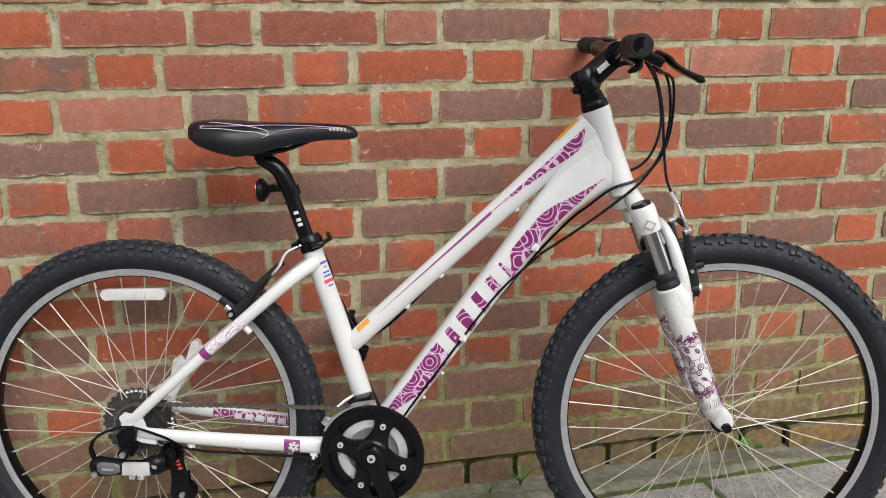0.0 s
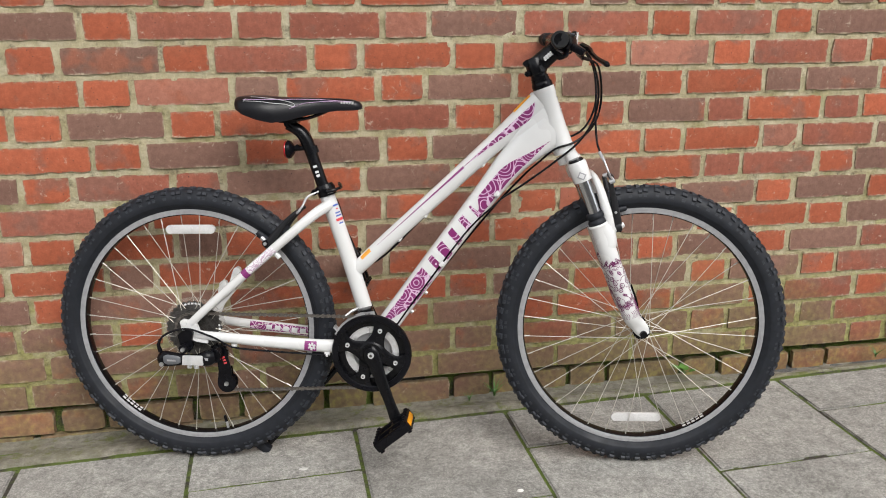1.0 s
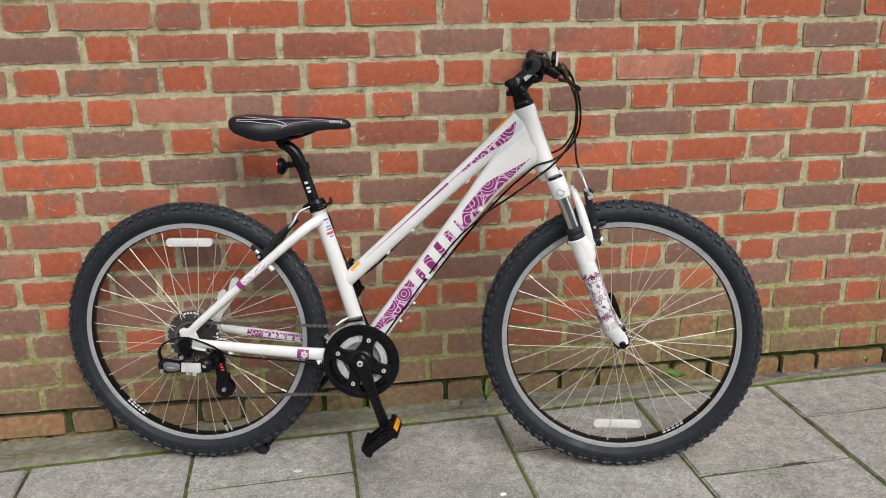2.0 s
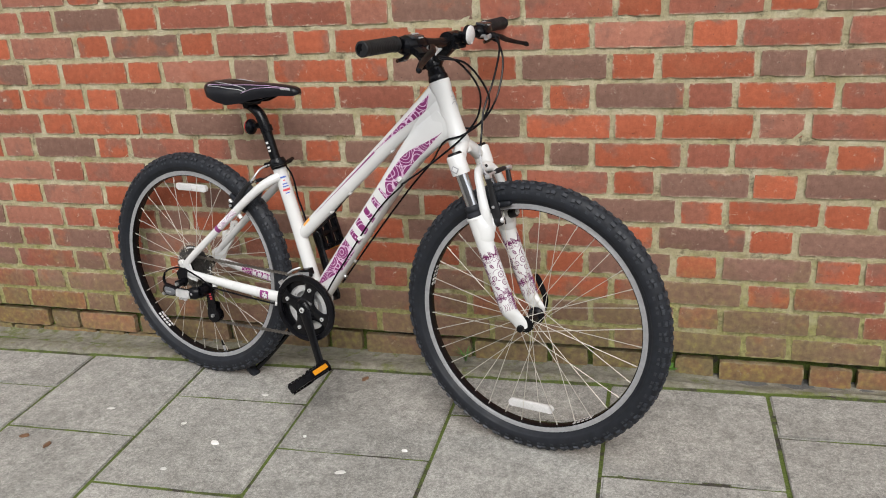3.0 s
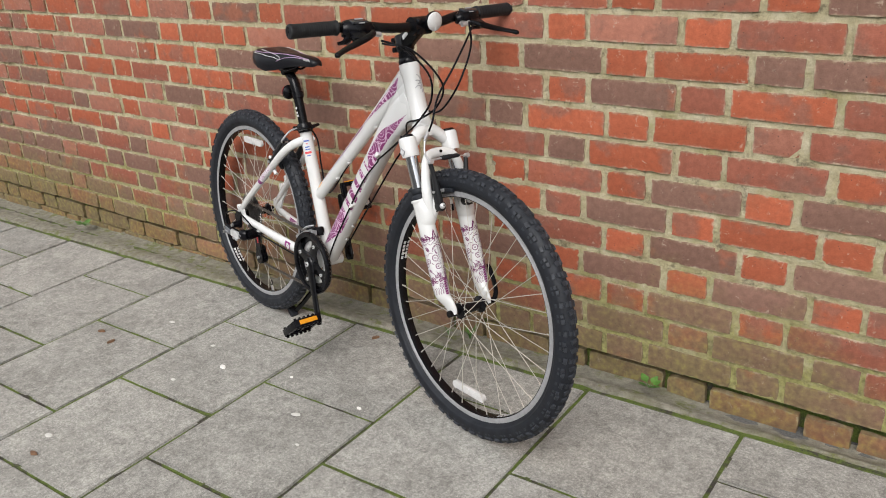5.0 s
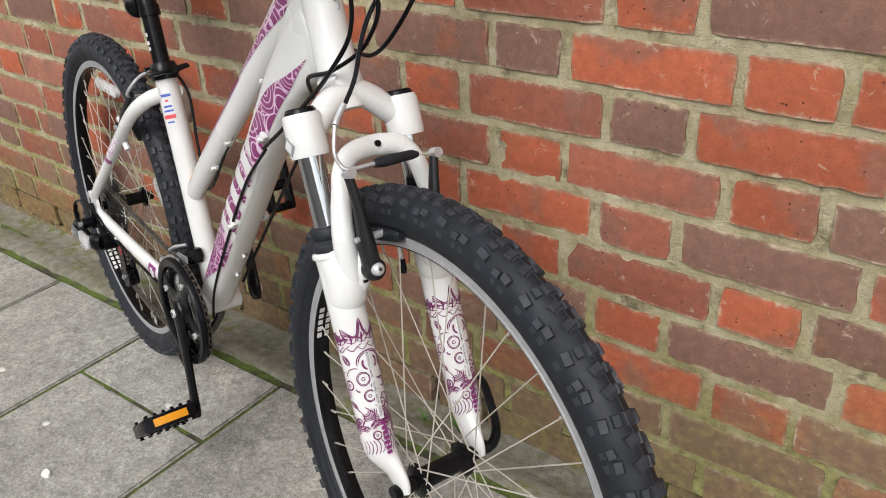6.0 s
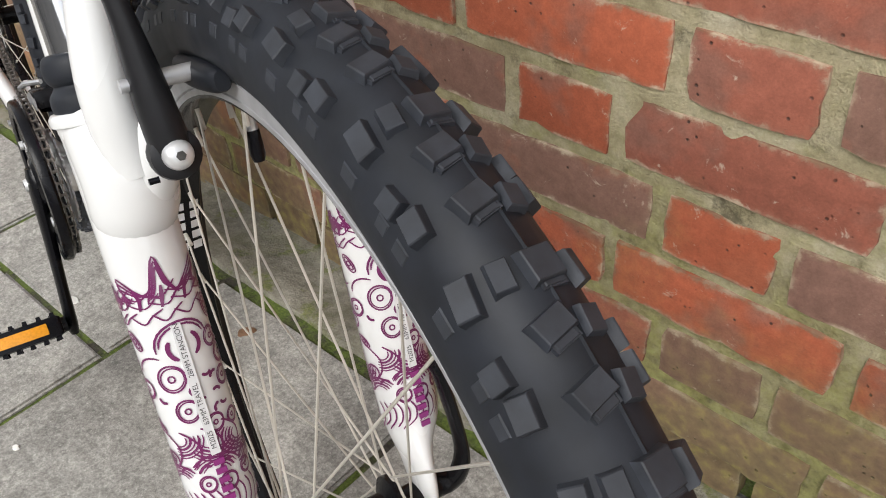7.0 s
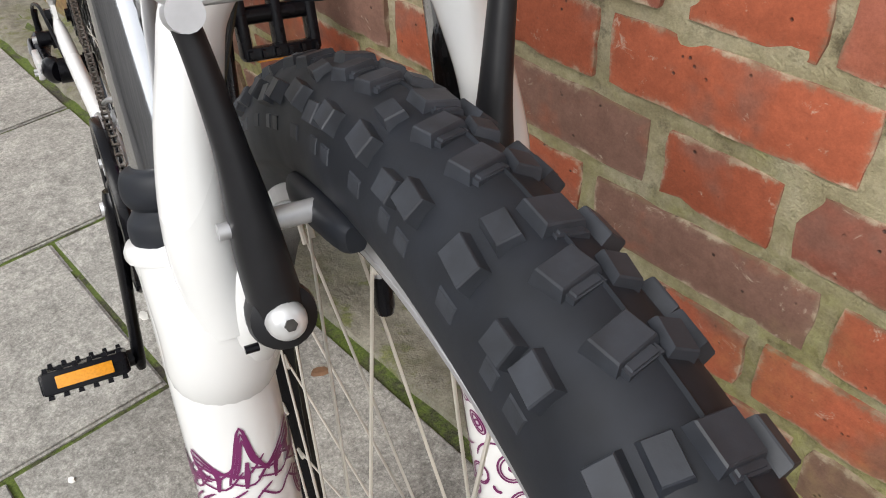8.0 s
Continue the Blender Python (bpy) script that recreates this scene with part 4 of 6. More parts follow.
def pedal_at(side, at, tilt):
    m = Matrix.Translation((at.x, side * 0.139, at.z)) @ Matrix.Rotation(radians(tilt), 4, "Y")
    bm = bmesh.new()
    for y in (-0.038, 0.0, 0.038):
        box(bm, (0.088, 0.012, 0.022), m @ pose(0, y, 0), 0.003)
    for s in (-1, 1):
        box(bm, (0.014, 0.084, 0.024), m @ pose(s * 0.040, 0, 0), 0.003)
        for z in (-1, 1):
            for k in range(6):
                box(bm, (0.010, 0.006, 0.006), m @ pose(s * 0.040, -0.036 + 0.0145 * k, z * 0.0135), 0, 0.7)
    tube(m @ V((0, -side * 0.05, 0)), m @ V((0, side * 0.036, 0)), 0.0095, seg=14, bm=bm)
    ped = part("pedal", bm, PLASTIC, bicycle, "black plastic platform pedal with amber reflectors")
    for s in (-1, 1):
        bm = bmesh.new()
        box(bm, (0.004, 0.056, 0.013), m @ pose(s * 0.0475, 0, 0), 0.001)
        part("pedal_reflector", bm, AMBER, ped, "amber pedal reflector")


pedal_at(-1, PEDAL, -38)
pedal_at(1, LEFT_PEDAL, 72)

# gears and brakes at the back
fd = bmesh.new()
box(fd, (0.034, 0.030, 0.020), pose(0.418, -0.030, 0.384, 0, -15, 0), 0.004)
sweep(fd, [(0.410, -0.020, 0.365, 0.02), (0.405, -0.020, 0.385, 0.02)], 16)
fderail = part("front_derailleur", fd, BLACK, bicycle, "front derailleur with a silver cage")
cage = bmesh.new()
for y in (-0.060, -0.046):
    o = [(BB[0] + r * math.sin(radians(a)), BB[2] + r * math.cos(radians(a))) for r, angs in ((0.0985, (-62, -48, -32, -16, 4)), (0.086, (4, -16, -32, -48, -62))) for a in angs]
    plate(o, y, y + 0.0015, cage)
box(cage, (0.014, 0.016, 0.006), pose(0.350, -0.053, 0.352, 0, 45, 0))
part("derailleur_cage", cage, ALLOY, fderail, "silver derailleur cage")
sweep_l = sweep(bmesh.new(), [(0.400, -0.030, 0.395, 0.003), (0.385, -0.045, 0.390, 0.0035), (0.366, -0.052, 0.376, 0.003)], 8)
part("derailleur_link", sweep_l, STEEL, fderail)

rd = bmesh.new()
plate([(-0.012, 0.352), (0.006, 0.356), (0.014, 0.346), (0.010, 0.330), (0.012, 0.314), (0.004, 0.300), (-0.010, 0.300), (-0.018, 0.316), (-0.024, 0.340)], -0.078, -0.070, rd)
sweep(rd, [(-0.066, -0.088, 0.292, 0.008, 0.012), (-0.054, -0.092, 0.289, 0.013, 0.019), (-0.026, -0.094, 0.288, 0.012, 0.016), (0.0, -0.093, 0.287, 0.010, 0.013), (0.026, -0.090, 0.285, 0.012, 0.014), (0.048, -0.086, 0.288, 0.014, 0.019), (0.062, -0.080, 0.290, 0.010, 0.014)], 18, 4)
tube((-0.006, -0.096, 0.312), (-0.006, -0.070, 0.312), 0.0105, seg=18, bm=rd)
tube((0.060, -0.080, 0.290), (0.060, -0.030, 0.290), 0.017, seg=20, bm=rd)
sweep(rd, [(-0.062, -0.090, 0.304, 0.005), (-0.066, -0.090, 0.322, 0.004), (-0.062, -0.088, 0.334, 0.0035)], 10)
rderail = part("rear_derailleur", rd, PLASTIC, bicycle, "black and silver rear derailleur", angle=50)
bm = bmesh.new()
box(bm, (0.050, 0.010, 0.0235), pose(0.0175, -0.1015, 0.2875, 0, 3, 4), 0.0035, 0.94)
box(bm, (0.010, 0.008, 0.007), pose(0.010, -0.103, 0.2725, 0, 3, 0), 0.002)
box(bm, (0.010, 0.008, 0.007), pose(0.026, -0.103, 0.2715, 0, 3, 0), 0.002)
part("derailleur_link", bm, BRIGHT, rderail, "polished silver derailleur arm", angle=30)
bm = sweep(bmesh.new(), [(-0.050, -0.1045, 0.291, 0.002, 0.008), (-0.040, -0.107, 0.291, 0.003, 0.012), (-0.018, -0.1065, 0.290, 0.003, 0.010), (-0.010, -0.105, 0.290, 0.0015, 0.006)], 14, 3)
part("derailleur_cover", bm, simple("grey_plastic", (0.11, 0.115, 0.125), 0.35), rderail, "dark grey cover with a pale print")
bm = bmesh.new()
box(bm, (0.020, 0.0012, 0.004), pose(-0.030, -0.1102, 0.290, 0, 3, 0))
part("print_bar", bm, GREYPRINT, rderail)
bm = bmesh.new()
box(bm, (0.012, 0.0012, 0.006), pose(0.048, -0.1005, 0.290, 0, 3, -14))
part("print_bar", bm, GREYPRINT, rderail)
lower = [(0.078 + 0.0225 * math.cos(radians(a)), 0.212 + 0.0225 * math.sin(radians(a))) for a in range(60, -200, -20)]
bm = plate([(0.046, 0.306), (0.068, 0.309), (0.084, 0.296), (0.086, 0.272), (0.092, 0.245)] + lower + [(0.060, 0.244), (0.058, 0.272), (0.044, 0.284)], -0.052, -0.049)
plate(lower + [(0.066, 0.250), (0.088, 0.250)], -0.034, -0.031, bm)
part("derailleur_cage", bm, PLASTIC, rderail, "black derailleur cage")
bm = bmesh.new()
for k, dz in enumerate((0.0, -0.008, -0.015, -0.022)):
    box(bm, (0.007, 0.0015, 0.004), pose(0.0715 + 0.0022 * k, -0.0526, 0.286 + dz, 0, -15, 0))
part("print_bar", bm, REDPRINT, rderail)
for at, r, teeth in (((0.078, 0.212), 0.0205, 11), ((0.062, 0.290), 0.0185, 11)):
    ring = [(at[0] + (r + (0.0022 if j % 4 < 2 else -0.0018)) * math.cos(2 * math.pi * j / (4 * teeth)), at[1] + (r + (0.0022 if j % 4 < 2 else -0.0018)) * math.sin(2 * math.pi * j / (4 * teeth))) for j in range(4 * teeth)]
    part("jockey_wheel", plate(ring, -0.0455, -0.0375), PLASTIC, rderail, "toothed black jockey wheel")
for x, y, z, r in ((0.078, -0.055, 0.212, 0.0050), (-0.056, -0.105, 0.279, 0.0050), (-0.006, -0.099, 0.312, 0.005), (-0.001, -0.072, 0.349, 0.006), (0.014, -0.108, 0.276, 0.0025), (0.024, -0.108, 0.275, 0.0025)):
    part("bolt", tube((x, y - 0.003, z), (x, y + 0.008, z), r, seg=14), STEEL, rderail)


def brake(parts_basis, pivot, top, side, shift, name_label, fat=1.0):
    """One arm of a rim brake with its pad, from the pivot up to the cable end."""
    p, t = V(pivot), V(top)
    d, o = t - p, V(shift)
    bm = bmesh.new()
    rows = [(*(p - d * 0.10), 0.0080, 0.0095), (*p, 0.0110, 0.0125), (*(p + d * 0.22 + o * 0.1), 0.0105, 0.0125), (*(p + d * 0.40 + o * 0.35), 0.0088, 0.0105), (*(p + d * 0.60 + o * 0.5), 0.0066, 0.0085), (*(p + d * 0.85 + o * 0.35), 0.0055, 0.0068), (*t, 0.0052, 0.0064)]
    sweep(bm, [(*r[:3], r[3] * fat, r[4] * fat) for r in rows], 14, 4, square=0.85)
    ob = part("brake_arm", bm, SATIN, bicycle, name_label, parts_basis)
    return ob


# ---- front assembly ----
LEG_TOP, LEG_END = V((0.905, 0, 0.735)), V((1.049, 0, 0.345))
leg = (LEG_END - LEG_TOP).normalized()
ahead = V((-leg.z, 0, leg.x))
ahead = ahead if ahead.x > 0 else -ahead


def on_leg(d, y, out=0.0):
    p = LEG_TOP + leg * d + ahead * out
    return (p.x, y, p.z)


def ring_line(u, v, r, squash=1.0, turn=0.0, start=0, end=360):
    """An arc of an ellipse on the leg's unrolled surface, in millimetres across and down."""
    out = []
    for a in np.radians(np.linspace(start, end, max(8, int(abs(end - start) / 15)))):
        x, y, t = r * math.cos(a), r * squash * math.sin(a), radians(turn)
        out.append((u + x * math.cos(t) - y * math.sin(t), v + x * math.sin(t) + y * math.cos(t)))
    return out


def drawing_lines():
    """Strokes of the hand-drawn print, as (half-width, points): a crown of flames, eyes, rings, fans of waves and trailing strands."""
    out = []
    # crown of pointed flames, each with an inner outline and a filled root
    for u, tip, wide, lean in ((-25, 13, 9, -9), (-12, 9, 9, -11), (-1, 0, 8, 0), (11, 7, 9, 11), (24, 12, 9, 9), (34, 16, 7, 2)):
        for inset in (0.0, 1.9, 3.8):
            w, top, low = wide - inset, tip + 1.5 * inset, 25 - 1.2 * inset
            out.append((0.55, smooth_line([(u - w, low), (u - w * 0.62 + lean * 0.3, (low + top) / 2 + 3), (u + lean, top), (u + w * 0.45 + lean * 0.3, (low + top) / 2 + 2), (u + w, low - 2)], 4)))
        out.append((1.2, [(u + lean * 0.3, 16), (u - 0.8, 22), (u - 2.0, 28)]))
        out.append((0.5, smooth_line([(u - wide - 2, 19), (u - 1, 22), (u + wide - 1, 15)], 4)))
        out.append((0.45, smooth_line([(u - wide, 24), (u + 1, 27), (u + wide, 20)], 4)))
        out.append((0.5, smooth_line([(u - wide, 31), (u - 2, 36), (u + 3, 32), (u + wide, 29)], 4)))
    # eyes
    for u, v, r, turn in ((-25, 46, 6.5, 60), (22, 38, 7.5, 80), (-29, 100, 5.5, 40)):
        for k, squash in ((1.0, 0.45), (0.72, 0.38), (0.25, 0.8)):
            out.append((0.5, ring_line(u, v, r * k, squash, turn)))
    # open arch with two thick crescents
    out += [(0.7, ring_line(1, 52, 14.5, 0.95, 0, 172, 352)), (0.6, ring_line(1, 52, 12.5, 0.95, 0, 185, 345)), (1.2, ring_line(1, 53, 8.2, 1, 0, 120, 215)), (1.2, ring_line(1, 53, 8.2, 1, 0, -50, 55))]
    out += [(0.6, ring_line(-18, 66, 10, 1, 0, 185, 300)), (0.6, ring_line(29, 52, 9, 1, 0, 60, 200))]
    # rings
    for u, v, r in ((-10, 70, 7.2), (-7, 91, 6.2), (5, 103, 5.0), (18, 55, 5.2), (22, 67, 5.0), (19, 80, 5.0), (17, 105, 4.2), (-28, 76, 5.4), (-27, 122, 5.0), (-9, 139, 4.8), (3, 141, 5.2), (16, 138, 4.2), (29, 86, 4.6), (30, 132, 4.4)):
        out += [(0.55, ring_line(u, v, r, 1.12)), (0.4, ring_line(u + 0.3, v, r * 0.84, 1.10, 20)), (0.5, ring_line(u, v, r * 0.24, 1.1))]
    # small commas
    for u, v, turn in ((8, 72, 0), (12, 76, 150), (3, 84, 60), (11, 86, 200), (-1, 80, 90), (14, 93, 20), (9, 95, 120), (-18, 82, 40)):
        out.append((0.9, ring_line(u, v, 2.4, 0.8, turn, 10, 170)))
    # fans of waves
    for u, v, r0, n, a0, a1 in ((2, 110, 9, 5, 20, 150), (-18, 108, 5, 5, -30, 110), (17, 116, 5, 5, 60, 230), (-2, 134, 8, 4, 195, 345), (-24, 136, 5, 4, 190, 330), (25, 118, 5, 5, -20, 120), (12, 128, 4, 4, -60, 90)):
        for k in range(n):
            out.append((0.75 if k % 2 else 0.45, ring_line(u, v, r0 + 2.3 * k, 0.85, 8, a0 + 4 * k, a1 - 4 * k)))
    for u in (-28, -16, -4, 8, 20):
        out.append((0.6, smooth_line([(u, 103), (u + 5, 107), (u + 9, 113), (u + 8, 121), (u + 2, 128)], 4)))
        out.append((0.9, smooth_line([(u + 4, 131), (u + 8, 127), (u + 12, 128)], 4)))
    # trailing strands
    for k in range(13):
        u = -29 + 4.6 * k
        out.append((0.55, smooth_line([(u, 144), (u + 2.5, 150), (u + 1.5, 157), (u - 2 - k % 3, 164 - 2 * (k % 2))], 4)))
    return out


def leg_drawing(s):
    """The print as thin ribbons of ink that lie on the fork leg, twice round it."""
    bm = bmesh.new()
    side = V((0, 1, 0))

    def on_surface(u, v):
        d = 0.219 + 0.00096 * v
        radius = np.interp(d, (0.23, 0.33, 0.370, 0.386), (0.0208, 0.0198, 0.0190, 0.0168)) + 0.0005
        a = u / 1000 / 0.0202
        inward = np.interp(d, (0.370, 0.386), (0, 0.003))
        return V(on_leg(d, s * (SPREAD - inward))) + (ahead * math.cos(a) + side * math.sin(a)) * radius

    for half, pts in drawing_lines():
        for shift in (0, 63.4):
            prev = None
            for i, (u, v) in enumerate(pts):
                p, q = pts[max(i - 1, 0)], pts[min(i + 1, len(pts) - 1)]
                du, dv = q[0] - p[0], q[1] - p[1]
                k = half / max(1e-6, math.hypot(du, dv)) * (1 if 0 < i < len(pts) - 1 else 0.55)
                now = [bm.verts.new(on_surface(u + shift + e * dv * k, v - e * du * k)) for e in (-1, 1)]
                if prev:
                    bm.faces.new((prev[0], prev[1], now[1], now[0]))
                prev = now
    return bm


LEN = (LEG_END - LEG_TOP).length
SPREAD = 0.0625
lo = bmesh.new()
LOWER = {}
for s in (-1, 1):
    rows = [(*on_leg(0.143, s * SPREAD), 0.0225), (*on_leg(0.145, s * SPREAD), 0.0240), (*on_leg(0.149, s * SPREAD), 0.0240), (*on_leg(0.156, s * SPREAD), 0.0212), (*on_leg(0.23, s * SPREAD), 0.0208), (*on_leg(0.33, s * SPREAD), 0.0198), (*on_leg(0.370, s * SPREAD), 0.0190), (*on_leg(0.386, s * (SPREAD - 0.003), 0.003), 0.0145, 0.0184), (*on_leg(0.400, s * (SPREAD - 0.006), 0.009), 0.0090, 0.0176), (*on_leg(LEN + 0.002, s * (SPREAD - 0.008), 0.0145), 0.0065, 0.0168), (*on_leg(LEN + 0.014, s * (SPREAD - 0.008), 0.0165), 0.0050, 0.0115)]
    LOWER[s] = rows
    sweep(lo, rows, 22, 3)
    # brake boss and the bulge below the arch
    for lump in (((0.146, 0.0005, 0.001, 0.0215), (0.160, 0.002, 0.005, 0.0228), (0.176, 0.003, 0.0070, 0.0232), (0.188, 0.0025, 0.0060, 0.0229), (0.197, 0.001, 0.0030, 0.0218), (0.204, 0.0, 0.0, 0.0195)), ((0.142, 0.012, 0.016, 0.010), (0.157, 0.015, 0.021, 0.0135), (0.170, 0.015, 0.021, 0.0140), (0.183, 0.011, 0.017, 0.0130), (0.197, 0.005, 0.010, 0.011))):
        sweep(lo, [(*on_leg(d, s * (SPREAD - inward), out), r) for d, inward, out, r in lump], 24, 4)
    tube(V(on_leg(0.170, s * 0.050, 0.012)), V(on_leg(0.170, s * 0.043, 0.036)), 0.0120, 0.0095, seg=16, bm=lo)
ARCH = [(0.176, 0.058, 0.019, 0.0125, 0.0130), (0.138, 0.0605, 0.0255, 0.0118, 0.0130), (0.106, 0.0575, 0.0285, 0.0105, 0.0118), (0.082, 0.0520, 0.0300, 0.0100, 0.0112), (0.064, 0.0465, 0.0295, 0.0095, 0.0112), (0.049, 0.034, 0.028, 0.009, 0.0118), (0.0440, 0.017, 0.026, 0.0088, 0.0122)]
rows = [(*on_leg(d, -y, o), a, b) for d, y, o, a, b in ARCH] + [(*on_leg(0.0428, 0, 0.024), 0.0085, 0.0125)] + [(*on_leg(d, y, o), a, b) for d, y, o, a, b in ARCH[::-1]]
sweep(lo, rows, 16, 5, side=V((1, 0, 0.4)))
fork = part("fork", lo, WHITE, bicycle, "white suspension fork with purple swirl print and chrome stanchions", STEER, 50)
part("arch_hole", tube(V(on_leg(0.0410, 0.002, 0.029)), V(on_leg(0.0415, 0.002, 0.0352)), 0.0036, seg=12), PLASTIC, fork)
cr = bmesh.new()
cb = STEER_LOW - up * 0.012
sweep(cr, [(*(STEER_LOW - up * 0.002), 0.024), (*(STEER_LOW - up * 0.02), 0.023), (*(STEER_LOW - up * 0.022), 0.018)], 22)
sweep(cr, [(*on_leg(0.018, -SPREAD), 0.018, 0.016), (0.906, -0.048, 0.727, 0.016, 0.0150), (0.899, -0.026, 0.744, 0.016, 0.0150), (0.892, 0, 0.754, 0.018, 0.016), (0.899, 0.026, 0.744, 0.016, 0.0150), (0.906, 0.048, 0.727, 0.016, 0.0150), (*on_leg(0.018, SPREAD), 0.018, 0.016)], 18, 4, side=V((1, 0, 0)))
for s in (-1, 1):
    sweep(cr, [(*on_leg(-0.006, s * SPREAD), 0.0195), (*on_leg(-0.001, s * SPREAD), 0.0215), (*on_leg(0.034, s * SPREAD), 0.0215), (*on_leg(0.040, s * SPREAD), 0.0205)], 24)
crown = part("fork_crown", cr, WHITE, fork, "white fork crown", angle=50)
for s in (-1, 1):
    part("stanchion", tube(on_leg(0.036, s * SPREAD), on_leg(0.17, s * SPREAD), 0.0142, seg=28), STANCHION, fork, "polished chrome stanchion tube")
    bm = sweep(bmesh.new(), [(*on_leg(d, s * SPREAD), r) for d, r in ((0.1155, 0.0150), (0.1165, 0.0180), (0.120, 0.0198), (0.1255, 0.0200), (0.1290, 0.0186), (0.1305, 0.0172), (0.1325, 0.0182), (0.1355, 0.0204), (0.140, 0.0208), (0.1435, 0.0202), (0.1455, 0.0185))], 28, 3)
    part("dust_boot", bm, RUBBER, fork, "black rubber dust boot")
    bm = sweep(bmesh.new(), [(*on_leg(-0.012, s * SPREAD), 0.0150), (*on_leg(-0.008, s * SPREAD), 0.0172), (*on_leg(-0.003, s * SPREAD), 0.0172)], 24)
    part("top_cap", bm, PLASTIC, fork, "black fork top cap")
    part("decal", leg_drawing(s), FORKINK, fork, "purple line drawing of rings, eyes and waves round the fork leg")
for s in (-1, 1):
    bm = tube((BASE, s * 0.052, FRONT.z), (BASE, s * 0.068, FRONT.z), 0.0095, 0.008, 18)
    part("axle_nut", bm, BLACK, fork, "black axle end")
bm = sweep(bmesh.new(), [(BASE, 0.066, FRONT.z, 0.009), (BASE + 0.004, 0.076, FRONT.z + 0.004, 0.008, 0.006), (BASE + 0.004, 0.080, FRONT.z + 0.03, 0.004, 0.0075), (BASE - 0.012, 0.076, FRONT.z + 0.075, 0.0035, 0.008), (BASE - 0.018, 0.072, FRONT.z + 0.09, 0.003, 0.005)], 12, 4)
part("release_lever", bm, BLACK, fork, "black quick-release lever")
bm = bmesh.new()
box(bm, (0.016, 0.0012, 0.014), Matrix.Translation(on_leg(0.026, -SPREAD - 0.0217)) @ Matrix.Rotation(radians(21), 4, "Y"))
badge = part("print_bar", bm, GREYPRINT, fork)
bm = bmesh.new()
box(bm, (0.011, 0.0012, 0.009), Matrix.Translation(on_leg(0.026, -SPREAD - 0.0223)) @ Matrix.Rotation(radians(21), 4, "Y"))
part("print_bar", bm, PRINTWHITE, fork)


def print_text(text, m, size, parent, material):
    cu = bpy.data.curves.new("lettering", "FONT")
    cu.body, cu.size, cu.align_x, cu.align_y = text, size, "CENTER", "CENTER"
    tmp = new("lettering", cu)
    me = bpy.data.meshes.new_from_object(tmp.evaluated_get(bpy.context.evaluated_depsgraph_get()))
    bpy.data.objects.remove(tmp)
    me.transform(m)
    me.materials.append(material)
    return part("lettering", me, None, parent, "small printed lettering")


for s in (-1, 1):
    # lettering runs down the front of each leg
    q = V(on_leg(0.30, s * SPREAD, 0.0208))
    axes = Matrix((-leg, leg.cross(ahead), ahead)).transposed().to_4x4()
    strip = bmesh.new()
    box(strip, (0.078, 0.0052, 0.0012), Matrix.Translation(q + leg * -0.004) @ axes)
    part("print_panel", strip, PRINTWHITE, fork)
    for txt, d in (("28MM STANCION", -0.028), ("63MM TRAVEL", 0.004), ("M2025", 0.026)):
        m = Matrix.Translation(q + leg * d + ahead * 0.0008) @ axes
        print_text(txt, m, 0.0040, fork, INK)
    for k in range(7):
        bm = bmesh.new()
        box(bm, (0.0034, 0.0060, 0.0014), Matrix.Translation(q + leg * (0.040 + 0.0058 * k)) @ axes)
        part("print_bar", bm, PURPLE, fork)

